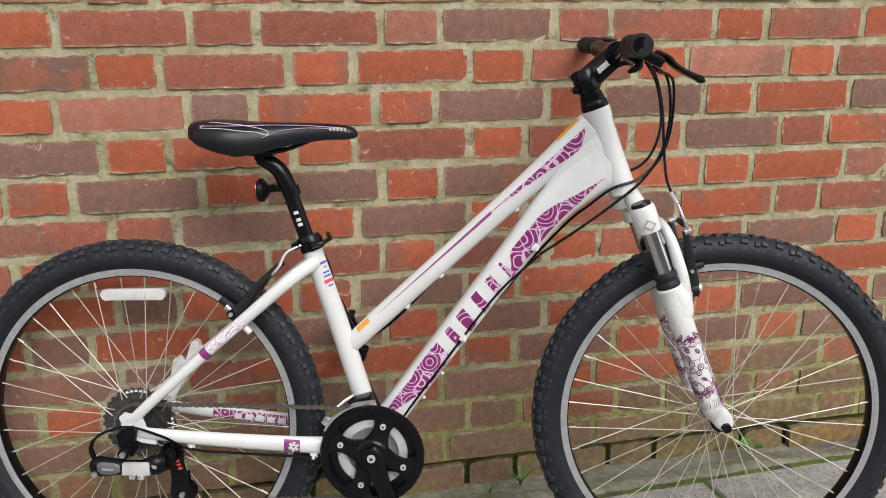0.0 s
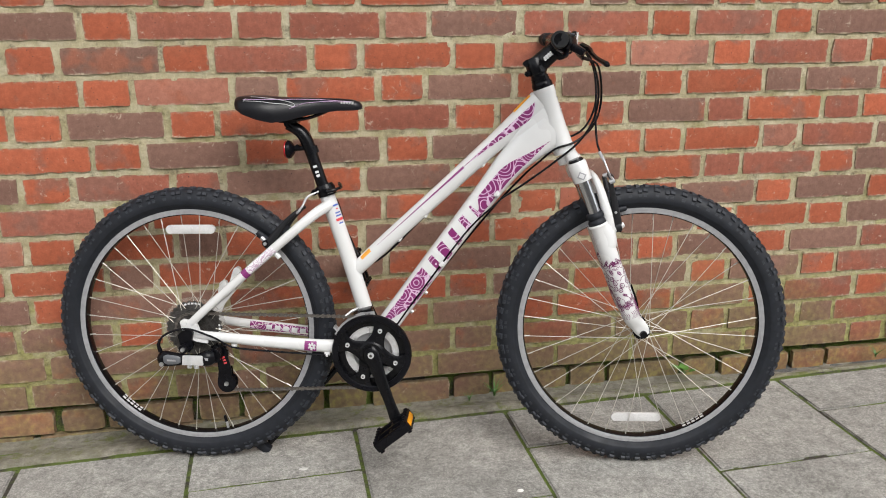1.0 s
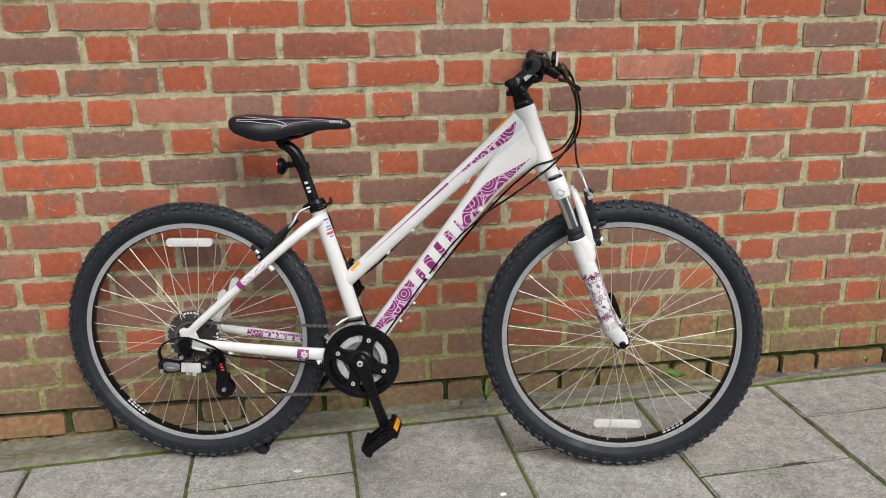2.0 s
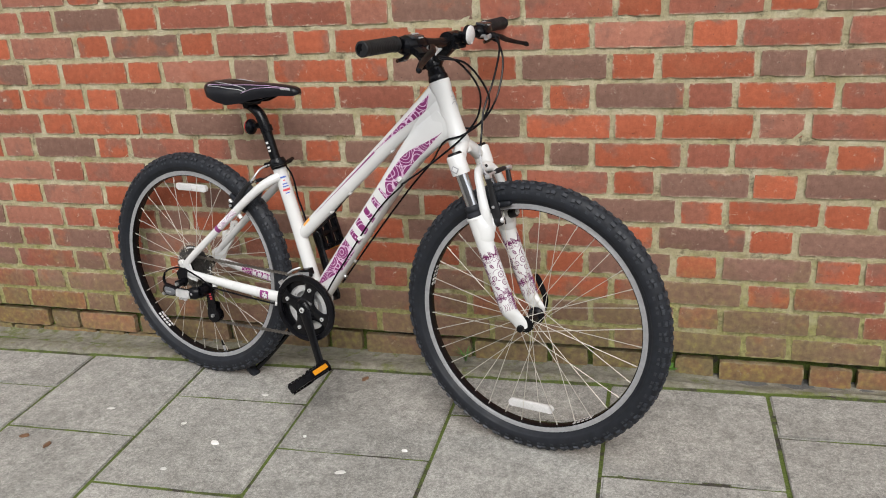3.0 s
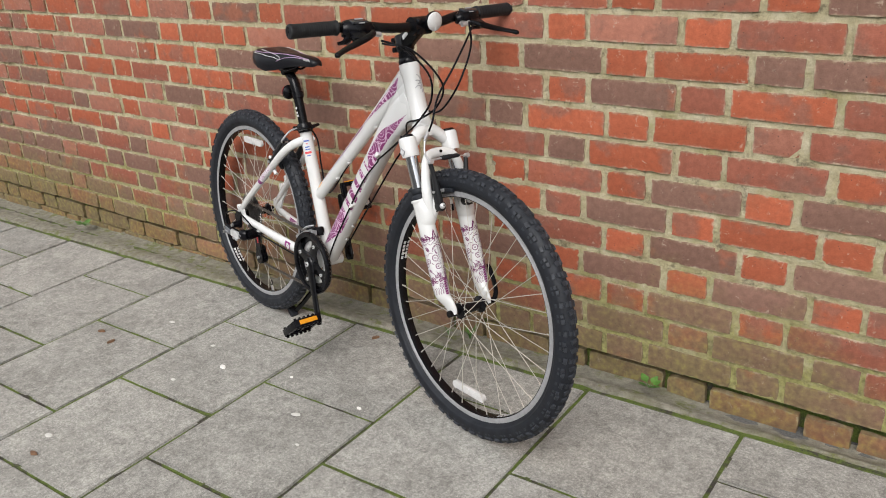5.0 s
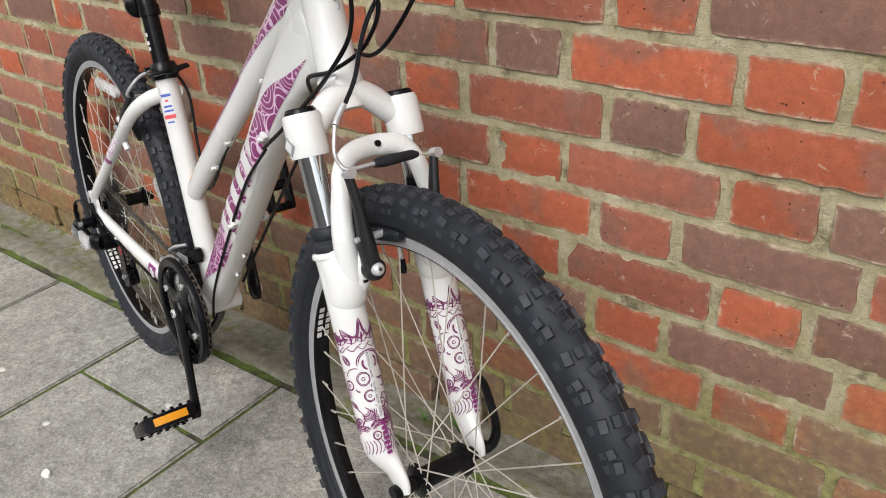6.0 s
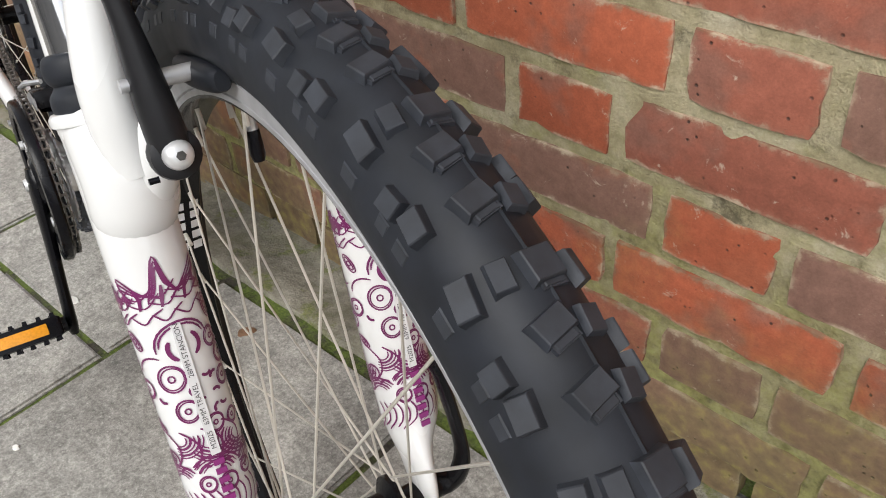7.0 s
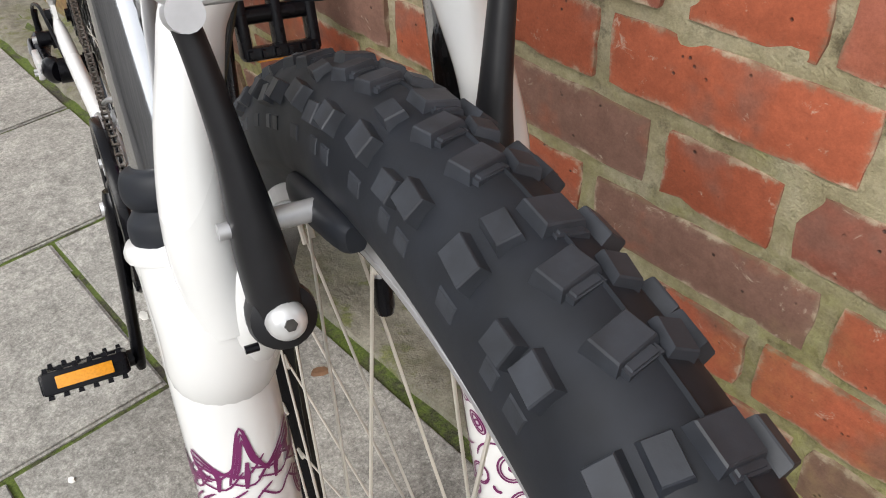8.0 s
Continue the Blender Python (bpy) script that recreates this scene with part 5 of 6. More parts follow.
# front brake: arms, pads, noodle, boot
PIV = {s: V(on_leg(0.1695, s * 0.042, 0.040)) for s in (-1, 1)}
TOPS = {s: V(on_leg(0.0645, s * 0.0550, 0.0565)) for s in (-1, 1)}
for s in (-1, 1):
    arm = brake(STEER, PIV[s], TOPS[s], s, (0.003, s * -0.003, 0.0), "black alloy brake arm", 0.88)
    bm = sweep(bmesh.new(), [(*(PIV[s] + ahead * d), r) for d, r in ((0.006, 0.0074), (0.0105, 0.0074), (0.0132, 0.0068), (0.0150, 0.0055), (0.0160, 0.0038))], 22)
    part("pivot_bolt", bm, BRIGHT, arm, "shiny hexagon-socket pivot bolt")
    part("bolt_socket", tube(PIV[s] + ahead * 0.0160, PIV[s] + ahead * 0.0166, 0.0024, seg=6), DARKSTEEL, arm)
    bm = sweep(bmesh.new(), [(*(PIV[s] - ahead * 0.010), 0.0110), (*(PIV[s] + ahead * 0.004), 0.0128), (*(PIV[s] + ahead * 0.0075), 0.0120), (*(PIV[s] + ahead * 0.0085), 0.0095)], 24)
    part("pivot_boss", bm, SATIN, arm)
    near_screw = PIV[s] + leg * 0.010 + V((0, s * 0.010, 0)) + ahead * 0.002
    part("spring_screw", tube(near_screw, near_screw + V((0, s * 0.005, 0)), 0.0016, seg=10), PLASTIC, arm, "small dark spring tension screw")
    mid = V(on_leg(0.1345, s * 0.046, 0.0460))
    part("stud_end", tube(mid + V((0, s * 0.004, 0)), mid + V((0, s * 0.0115, 0)), 0.0031, seg=14), ALLOY, arm)
    bm = tube(mid + V((0, s * 0.004, 0)), V((mid.x, s * 0.022, mid.z)), 0.0042, seg=14)
    part("pad_stud", bm, ALLOY, arm)
    rr = (V((mid.x, 0, mid.z)) - FRONT)
    tang = V((rr.z, 0, -rr.x)).normalized()
    cpad = FRONT + rr.normalized() * 0.2900 - tang * 0.005 + V((0, s * 0.0195, 0))
    bm = bmesh.new()
    sweep(bm, [(*(cpad - tang * 0.032), 0.004, 0.005), (*(cpad - tang * 0.026), 0.0058, 0.0062), (*(cpad - tang * 0.008), 0.0068, 0.0072), (*(cpad + tang * 0.008), 0.0068, 0.0072), (*(cpad + tang * 0.028), 0.0055, 0.0062), (*(cpad + tang * 0.034), 0.0035, 0.0045)], 14, 3, square=0.7)
    part("brake_pad", bm, RUBBER, arm, "black brake pad")
    bm = tube(TOPS[s] + ahead * -0.002, TOPS[s] + ahead * 0.010, 0.0058, seg=16)
    part("cable_bolt", bm, ALLOY, arm)
bm = sweep(bmesh.new(), [(0.957, -0.041, 0.759, 0.0036), (0.961, -0.050, 0.750, 0.0036), (0.965, -0.057, 0.742, 0.0034), (0.966, -0.058, 0.740, 0.0022), (0.974, -0.065, 0.719, 0.0022), (0.980, -0.063, 0.706, 0.0022), (*(TOPS[-1] - leg * 0.004 + ahead * 0.007), 0.0024), (*(TOPS[-1] * 0.7 + TOPS[1] * 0.3 - leg * 0.004 + ahead * 0.009), 0.0024)], 10, 6)
part("brake_noodle", bm, ALLOY, bicycle, "bent metal brake cable noodle", STEER)
bm = sweep(bmesh.new(), [(*(TOPS[-1] * 0.74 + TOPS[1] * 0.26 - leg * 0.004 + ahead * 0.009), 0.0045), (*(TOPS[-1] * 0.64 + TOPS[1] * 0.36 - leg * 0.004 + ahead * 0.009), 0.0062), (*(TOPS[-1] * 0.30 + TOPS[1] * 0.70 - leg * 0.004 + ahead * 0.009), 0.0052), (*(TOPS[-1] * 0.24 + TOPS[1] * 0.76 - leg * 0.003 + ahead * 0.009), 0.003)], 12)
part("cable_boot", bm, RUBBER, bicycle, "black rubber cable boot", STEER)
bm = tube(TOPS[-1] * 0.3 + TOPS[1] * 0.7 - leg * 0.003 + ahead * 0.009, TOPS[1] + ahead * 0.009, 0.0009, seg=6)
part("brake_wire", bm, SPOKE, bicycle, basis=STEER)

# rear brake
for s in (-1, 1):
    piv, top = V((0.196, s * 0.042, 0.552)), V((0.268, s * 0.040, 0.628))
    arm = brake(None, piv, top, s, (-0.006, s * 0.003, 0.006), "black alloy rear brake arm", 0.8)
    part("pivot_bolt", tube(piv + V((-0.016, 0, 0.016)), piv + V((0.0, 0, 0)), 0.0055, seg=16), STEEL, arm)
    rr = (V((0.218, 0, 0.585)) - REAR).normalized()
    tang = V((rr.z, 0, -rr.x))
    cpad = REAR + rr * 0.284 + V((0, s * 0.0195, 0))
    bm = sweep(bmesh.new(), [(*(cpad - tang * 0.034), 0.005, 0.006), (*(cpad - tang * 0.012), 0.007, 0.0085), (*(cpad + tang * 0.012), 0.007, 0.0085), (*(cpad + tang * 0.032), 0.005, 0.006)], 12, 3, square=0.75)
    part("brake_pad", bm, RUBBER, arm)
    stud = cpad + rr * 0.001
    bm = tube(stud, stud + V((0, s * 0.036, 0)), 0.0040, seg=12)
    part("pad_stud", bm, ALLOY, arm)
    bm = tube(stud + V((0, s * 0.024, 0)), stud + V((0, s * 0.032, 0)), 0.0090, 0.0075, seg=18)
    part("pad_washer", bm, BLACK, arm)
bm = sweep(bmesh.new(), [(0.315, -0.020, 0.672, 0.0024), (0.290, -0.030, 0.660, 0.0026), (0.280, -0.046, 0.640, 0.0026), (0.268, -0.046, 0.626, 0.0026), (0.262, -0.02, 0.622, 0.0026)], 10, 5)
part("brake_noodle", bm, ALLOY, bicycle)
bm = sweep(bmesh.new(), [(0.262, -0.022, 0.623, 0.0045), (0.262, 0.0, 0.623, 0.0062), (0.264, 0.025, 0.624, 0.004)], 12)
part("cable_boot", bm, RUBBER, bicycle)

# steering: headset, stem, bar, grips, levers
hs = bmesh.new()
sweep(hs, [(*(STEER_TOP + up * d), r) for d, r in ((-0.006, 0.0220), (0.002, 0.0238), (0.008, 0.0235), (0.012, 0.0215), (0.0125, 0.0205), (0.018, 0.0215), (0.0185, 0.0195), (0.024, 0.0205), (0.0245, 0.0185), (0.032, 0.0185))], 24)
part("headset", hs, PLASTIC, bicycle, "black headset cone and spacers", STEER, 30)
NEAR_END, FAR_END = V((0.848, -0.327, 0.986)), V((0.864, 0.306, 1.015))
across = (FAR_END - NEAR_END).normalized()
fore = across.cross(V((0, 0, 1))).normalized()
BAR = Matrix.Translation((NEAR_END + FAR_END) / 2) @ Matrix((fore, across, fore.cross(across))).transposed().to_4x4()
CLAMP = BAR @ V((0.010, 0.015, -0.009))
st0 = STEER_TOP + up * 0.048
sm = bmesh.new()
sweep(sm, [(*(STEER_TOP + up * 0.029), 0.0190), (*(STEER_TOP + up * 0.033), 0.0222), (*(STEER_TOP + up * 0.064), 0.0222), (*(STEER_TOP + up * 0.069), 0.0190)], 22)
sweep(sm, [(*st0, 0.0200, 0.0220), (*(st0 * 0.5 + CLAMP * 0.5), 0.0180, 0.0205), (*CLAMP, 0.021, 0.0205)], 20, 4, square=0.75)
tube(CLAMP - across * 0.023, CLAMP + across * 0.023, 0.0215, seg=24, bm=sm)
for q, h in ((-1, -1), (-1, 1), (1, -1), (1, 1)):
    tube(CLAMP + across * (q * 0.014) + V((0.012, 0, h * 0.014)), CLAMP + across * (q * 0.014) + V((0.026, 0, h * 0.012)), 0.0055, seg=12, bm=sm)
tube(st0 + V((-0.023, -0.018, 0.006)), st0 + V((-0.023, 0.018, 0.006)), 0.0065, bm=sm)
tube(st0 + V((-0.019, -0.018, -0.016)), st0 + V((-0.019, 0.018, -0.016)), 0.0065, bm=sm)
stem = part("stem", sm, BLACK, bicycle, "black handlebar stem")
for k in range(5):
    bm = bmesh.new()
    p = st0 * (0.62 - 0.09 * k) + CLAMP * (0.38 + 0.09 * k)
    box(bm, (0.0055, 0.0012, 0.0095), Matrix.Translation((p.x, p.y - 0.0195, p.z)) @ Matrix.Rotation(radians(-40), 4, "Y") @ pose(0, 0, 0, 0, 15, 0))
    part("print_bar", bm, PRINTWHITE, stem)
BARROW = [(-0.008, 0.318, 0.006), (-0.004, 0.225, 0.005), (0.002, 0.14, 0.003), (0.008, 0.085, -0.005), (0.010, 0.04, -0.009)]
rows = [(x, -y, z, 0.0113) for x, y, z in BARROW] + [(x, y, z, 0.0113) for x, y, z in BARROW[::-1]]
part("handlebar", sweep(bmesh.new(), rows, 16, 4), BLACK, bicycle, "black flat handlebar", BAR)
for s in (-1, 1):
    def bar(y):
        q = [np.interp(y, [r[1] for r in BARROW[::-1]], [r[k] for r in BARROW[::-1]]) for k in (0, 2)]
        return V((q[0], s * y, q[1]))
    gm = bmesh.new()
    steps = [(0.307, 0.0145), (0.305, 0.0162), (0.298, 0.0165), (0.296, 0.0157)]
    for k in range(17):
        y = 0.294 - k * 0.0056
        steps += [(y, 0.0157), (y - 0.0010, 0.0154), (y - 0.0038, 0.0154), (y - 0.0048, 0.0157)]
    steps += [(0.198, 0.0160), (0.196, 0.0170), (0.192, 0.0170), (0.190, 0.015)]
    sweep(gm, [(*bar(y + 0.011), r) for y, r in steps], 22)
    grip = part("grip", gm, GRIP, bicycle, "black ribbed rubber grip", BAR, 30)
    part("grip_hole", tube(bar(0.3170), bar(0.3178) + V((0, s * 0.0010, 0)), 0.003, seg=10), PLASTIC, grip)
    # shifter and brake lever in one pod
    pm = bmesh.new()
    sweep(pm, [(*(bar(0.191) + V((0.004, 0, -0.002))), 0.018, 0.017), (*(bar(0.180) + V((0.008, 0, -0.004))), 0.021, 0.021), (*(bar(0.160) + V((0.014, 0, -0.004))), 0.022, 0.020), (*(bar(0.135) + V((0.016, 0, -0.004))), 0.017, 0.016), (*(bar(0.122) + V((0.012, 0, -0.004))), 0.010, 0.010)], 16, 4)
    box(pm, (0.050, 0.034, 0.016), Matrix.Translation(bar(0.170) + V((0.030, 0, -0.014))) @ pose(0, 0, 0, 0, 28, s * 12), 0.005)
    pod = part("gear_shifter", pm, PLASTIC, bicycle, "black gear shifter and brake lever pod", BAR)
    cap = bmesh.new()
    box(cap, (0.026, 0.040, 0.006), Matrix.Translation(bar(0.160) + V((0.018, 0, 0.013))) @ pose(0, 0, 0, 0, 10, 0), 0.0025)
    part("gear_window", cap, simple("smoky_plastic", (0.03, 0.032, 0.036), 0.18), pod)
    tm = bmesh.new()
    sweep(tm, [(*(bar(0.178) + V((0.016, 0, -0.018))), 0.008, 0.005), (*(bar(0.19) + V((0.012, 0, -0.030))), 0.012, 0.005), (*(bar(0.205) + V((0.004, 0, -0.034))), 0.009, 0.004)], 12, 4)
    part("shift_paddle", tm, PLASTIC, pod)
    lm = bmesh.new()
    sweep(lm, [(*(bar(0.140) + V((0.046, 0, -0.012))), 0.008), (*(bar(0.160) + V((0.060, 0, -0.018))), 0.0080, 0.0060), (*(bar(0.190) + V((0.066, 0, -0.028))), 0.0074, 0.0050), (*(bar(0.222) + V((0.075, 0, -0.037))), 0.0070, 0.0048), (*(bar(0.248) + V((0.086, 0, -0.044))), 0.0062, 0.0050), (*(bar(0.258) + V((0.091, 0, -0.047))), 0.0066, 0.0058), (*(bar(0.263) + V((0.094, 0, -0.049))), 0.004, 0.003)], 12, 4)
    for dx, dz, ln in ((0.020, 0.018, 0.020), (0.032, 0.010, 0.014)):
        hi = bmesh.new()
        box(hi, (0.004, ln, 0.0012), Matrix.Translation(bar(0.158) + V((dx, 0, dz))) @ pose(0, 0, 0, 0, 22, s * 8))
        part("print_bar", hi, GREYPRINT, pod)
    part("clamp_bolt", tube(bar(0.128) + V((0.020, 0, -0.012)), bar(0.128) + V((0.034, 0, -0.010)), 0.0038, seg=10), STEEL, pod)
    part("brake_lever", lm, BLACK, pod, "black two-finger brake lever")
    part("barrel_adjuster", tube(bar(0.118) + V((0.040, 0, -0.014)), bar(0.142) + V((0.042, 0, -0.014)), 0.0055, seg=14), ALLOY, pod, "silver barrel adjuster")
rf = lathe(bmesh.new(), [(0.0001, 0.0), (0.020, 0.0), (0.0225, 0.003), (0.0225, 0.010), (0.0001, 0.010)], (0, 0, 0), 32, axis="X")
box(rf, (0.030, 0.014, 0.014), pose(-0.014, 0, 0), 0.003)
bmesh.ops.transform(rf, matrix=pose(0.038, 0.033, 0.002, 0, 4, 0), verts=rf.verts)
fr = part("front_reflector", rf, PLASTIC, bicycle, "round clear front reflector on a black bracket", BAR)
rl2 = lathe(bmesh.new(), [(0.0001, 0.0165), (0.012, 0.0155), (0.020, 0.0125), (0.0215, 0.0105), (0.0001, 0.0103)], (0, 0, 0), 32, axis="X")
box(rl2, (0.002, 0.002, 0.040), pose(0.0150, 0, 0))
bmesh.ops.transform(rl2, matrix=pose(0.038, 0.033, 0.002, 0, 4, 0), verts=rl2.verts)
part("reflector_lens", rl2, CLEARREF, fr, "clear round reflector lens")


def cable(rows, r=0.0025, label="black cable housing", mat=None, steps=8):
    bm = sweep(bmesh.new(), [(*p, r) for p in rows], 8, steps)
    return part("cable", bm, mat or PLASTIC, bicycle, label)


def under_tube(u, y, dz):
    return (u, y, np.interp(u, [r[0] for r in DOWN_TUBE], [r[2] for r in DOWN_TUBE]) + dz)


cable([(0.900, -0.130, 0.968), (0.932, -0.090, 0.950), (0.952, -0.035, 0.890), (0.944, -0.022, 0.830), (0.910, -0.030, 0.780), (0.862, -0.032, 0.740), (0.80, -0.032, 0.695), (0.735, -0.030, 0.652)])
cable([(0.735, -0.027, 0.650), under_tube(0.66, -0.027, -0.026), under_tube(0.56, -0.026, -0.026), under_tube(0.48, -0.022, -0.030), (0.445, -0.016, 0.268)], 0.0022)
cable([(0.905, -0.132, 0.962), (0.945, -0.075, 0.945), (0.962, -0.004, 0.870), (0.945, -0.004, 0.815), (0.904, -0.022, 0.781), (0.860, -0.027, 0.766), (0.825, -0.004, 0.735), (0.79, 0.024, 0.70), (0.72, 0.027, 0.625), (0.60, 0.027, 0.480), (0.50, 0.022, 0.35)])
cable([(0.925, 0.110, 1.000), (0.955, 0.090, 0.945), (0.958, 0.055, 0.870), (0.935, 0.034, 0.815), (0.90, 0.030, 0.790), (0.86, 0.030, 0.790), (0.80, 0.026, 0.79), (0.74, 0.008, 0.765), (0.69, 0.0, 0.728), (0.56, 0.0, 0.610), (0.43, 0.010, 0.495), (0.375, 0.022, 0.56), (0.350, 0.026, 0.640), (0.322, 0.004, 0.682), (0.304, -0.020, 0.672)])
cable([(0.930, 0.120, 0.995), (0.950, 0.080, 0.960), (0.955, 0.035, 0.900), (0.950, -0.006, 0.838), (0.952, -0.024, 0.784), (0.957, -0.040, 0.760)])
cable([(0.33, -0.052, 0.284), (0.20, -0.060, 0.296), (0.105, -0.066, 0.308), (0.06, -0.074, 0.335), (0.0, -0.082, 0.358), (-0.05, -0.090, 0.345), (-0.066, -0.092, 0.318), (-0.062, -0.088, 0.300)])

# kickstand
bm = sweep(bmesh.new(), [(0.37, 0.022, 0.275, 0.011), (0.345, 0.040, 0.240, 0.009), (0.29, 0.052, 0.175, 0.008), (0.20, 0.044, 0.075, 0.008), (0.150, 0.034, 0.022, 0.0078)], 12, 4)
stand = part("kickstand", bm, BLACK, bicycle, "black kickstand with a rubber foot")
bm = bmesh.new()
box(bm, (0.038, 0.026, 0.022), pose(0.137, 0.028, 0.0135, 0, 38, 0), 0.007)
part("rubber_foot", bm, RUBBER, stand, "black rubber foot")


# ---- the wall: Flemish bond ----
def ground_z(x, y=0.0):
    return -0.020 + 0.0145 * x


PITCH, TOP, PERIOD, JOINT_W = 0.0775, 1.075, 0.3555, 0.0128
TONES = {"r": (0.370, 0.100, 0.050), "m": (0.283, 0.096, 0.062), "d": (0.208, 0.114, 0.085), "p": (0.335, 0.138, 0.094)}
# tones of the courses from 0.9 m on; courses run downwards
COURSES = ["drmmmpdmmrmrdm", "rdrmrrrmrprmmr", "rrpdrrdrdrrddr", "rdrrrmrmrdmrmr", "rrdrdrddrrrpmd", "rmmdrdrmdrmmrd", "mrrrmrmrmrdrdr", "rrdrrdrrmdrrrd", "rdrddrdrmrdrdm".replace(" ", ""), "rddrrrrdrdrdrm", "drdmdmdrrrdrmr", "dddddddmddmddm", "dddddddddddddm", "dddddddddddmmm"]

# how far each course is laid off the regular bond
JOGS = {0: -0.006, 2: -0.020, 3: -0.004, 4: -0.010, 5: -0.003, 6: -0.011, 7: -0.012, 8: -0.010, 9: -0.018, 10: -0.006, 11: -0.004}

wall = tagged(new("wall_north"), "old red brick wall in Flemish bond with lime mortar", "wall", kind="structure")
mb = bmesh.new()
box(mb, (24, 0.24, 2.80), pose(0, 0.1290, 0.078 + 1.40))
# dark backing in the joint soil colour, for shade in the open lowest joints
lb = bmesh.new()
box(lb, (24, 0.206, 0.40), pose(0, 0.1460, 0.078 - 0.20))
part("open_joint_soil", lb, JOINT, wall, "dark mossy backing that stands in for shade in the open lowest joints")
# struck joints, uneven over the stretch that is passed close by
gx, gz = np.arange(0.0, 3.7, 0.011), np.arange(0.079, 1.10, 0.0072)
grid = [[mb.verts.new((x, 0.0048 + 0.0018 * noise.noise(V((x * 30, z * 30, 1.0))) + 0.0010 * noise.noise(V((x * 110, z * 110, 4.0))), z)) for z in gz] for x in gx]
for i in range(len(gx) - 1):
    for k in range(len(gz) - 1):
        mb.faces.new((grid[i][k], grid[i][k + 1], grid[i + 1][k + 1], grid[i + 1][k]))
mortar = part("mortar", mb, MORTAR, wall, "pale lime mortar bed, green with moss low down")
rng = random.Random(4)


def brick_mesh(length, height, seed):
    """A worn brick, its face towards -y at y = 0, centred on the joint grid."""
    r = random.Random(seed)
    bm = bmesh.new()
    nx, nz = (9, 4) if length > 0.15 else (5, 4)
    grid = []
    for i in range(nx + 1):
        col = []
        for k in range(nz + 1):
            x, z = (i / nx - 0.5) * length, (k / nz - 0.5) * height
            ex, ez = i in (0, nx), k in (0, nz)
            y = 0.0018 * (noise.noise(V((x * 22 + seed * 3.1, z * 30, seed))))
            if ex or ez:
                y += 0.0010 + 0.0012 * r.random() + (0.0025 if r.random() < 0.10 else 0)
                x -= math.copysign(0.0038 * r.random() + (0.0012 if ez else 0), x) if ex else 0
                z -= math.copysign(0.0018 * r.random() + (0.003 if r.random() < 0.06 else 0) + (0.0014 if ex else 0), z) if ez else 0
            else:
                x += r.uniform(-0.004, 0.004)
            col.append(bm.verts.new((x, y, z)))
        grid.append(col)
    for i in range(nx):
        for k in range(nz):
            bm.faces.new((grid[i][k], grid[i + 1][k], grid[i + 1][k + 1], grid[i][k + 1]))
    rim = [grid[i][0] for i in range(nx + 1)] + [grid[nx][k] for k in range(1, nz + 1)] + [grid[i][nz] for i in range(nx - 1, -1, -1)] + [grid[0][k] for k in range(nz - 1, 0, -1)]
    back = [bm.verts.new((v.co.x * 1.004, 0.020, v.co.z * 1.01)) for v in rim]
    for a in range(len(rim)):
        b = (a + 1) % len(rim)
        bm.faces.new((rim[b], rim[a], back[a], back[b]))
    # how far each corner lies from the brick's ends and beds
    uv = bm.loops.layers.uv.new("arris")
    for f in bm.faces:
        for loop in f.loops:
            q = loop.vert.co
            loop[uv].uv = (max(0.0, length / 2 - abs(q.x)), max(0.0, height / 2 - abs(q.z)))
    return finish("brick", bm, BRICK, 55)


STRETCH, HEAD = 0.2355 - JOINT_W, PERIOD - 0.2355 - JOINT_W
MESHES = {"s": [brick_mesh(STRETCH, PITCH - JOINT_W, 10 + k) for k in range(14)], "h": [brick_mesh(HEAD, PITCH - JOINT_W, 40 + k) for k in range(14)]}
rest = {tone: bmesh.new() for tone in TONES}
singles = []
for row in range(-5, 15):
    zc = TOP - PITCH * (row + 0.5) + 0.0055
    tones = COURSES[row] if 0 <= row < len(COURSES) else ""
    first = 1.100 if row % 2 == 0 else 1.276
    jog = JOGS.get(row, rng.uniform(-0.006, 0.002))
    for k in range(-16, 16):
        for kind in "hs":
            xc = first + k * PERIOD + (0 if kind == "h" else PERIOD / 2) + jog
            if not -4.2 < xc < 5.6:
                continue
            slot = int(round((xc - 0.92) / (PERIOD / 2)))
            tone = tones[slot] if 0 <= slot < len(tones) else rng.choice(("rrmmmddpp" if xc < 0.9 else "rrrmmddp") if row < 9 else "mmdddp")
            back = (0.019 if xc < 2.72 else 0.006) + rng.uniform(-0.003, 0.003) if row >= 13 else 0.0
            m = pose(xc + rng.uniform(-0.003, 0.003), back + rng.uniform(-0.002, 0.0015), zc - (0.009 if row == 13 else 0) + rng.uniform(-0.002, 0.002), rng.uniform(-0.8, 0.8), rng.uniform(-0.5, 0.5), rng.uniform(-0.4, 0.4))
            me = rng.choice(MESHES[kind])
            near = 0.55 < xc < 3.35 and 0 <= row < 15
            if near and len(singles) < 300:
                singles.append((me, m, tone))
            else:
                tmp = me.copy()
                tmp.transform(m)
                rest[tone].from_mesh(tmp)
                bpy.data.meshes.remove(tmp)
for tone, bm in rest.items():
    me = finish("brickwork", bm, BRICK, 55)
    ob = part("brickwork", me, None, wall)
    ob.color = (*TONES[tone], 1)
    tagged(ob, kind="stuff")

# plain wall that closes the street opposite
sb = bmesh.new()
box(sb, (60, 0.3, 6.2), pose(0, -14.0, 3.0))
tagged(part("wall_south", sb, FAR_WALL), "unseen plain grey wall, added opposite to darken reflections and the low sky", "wall", kind="structure")

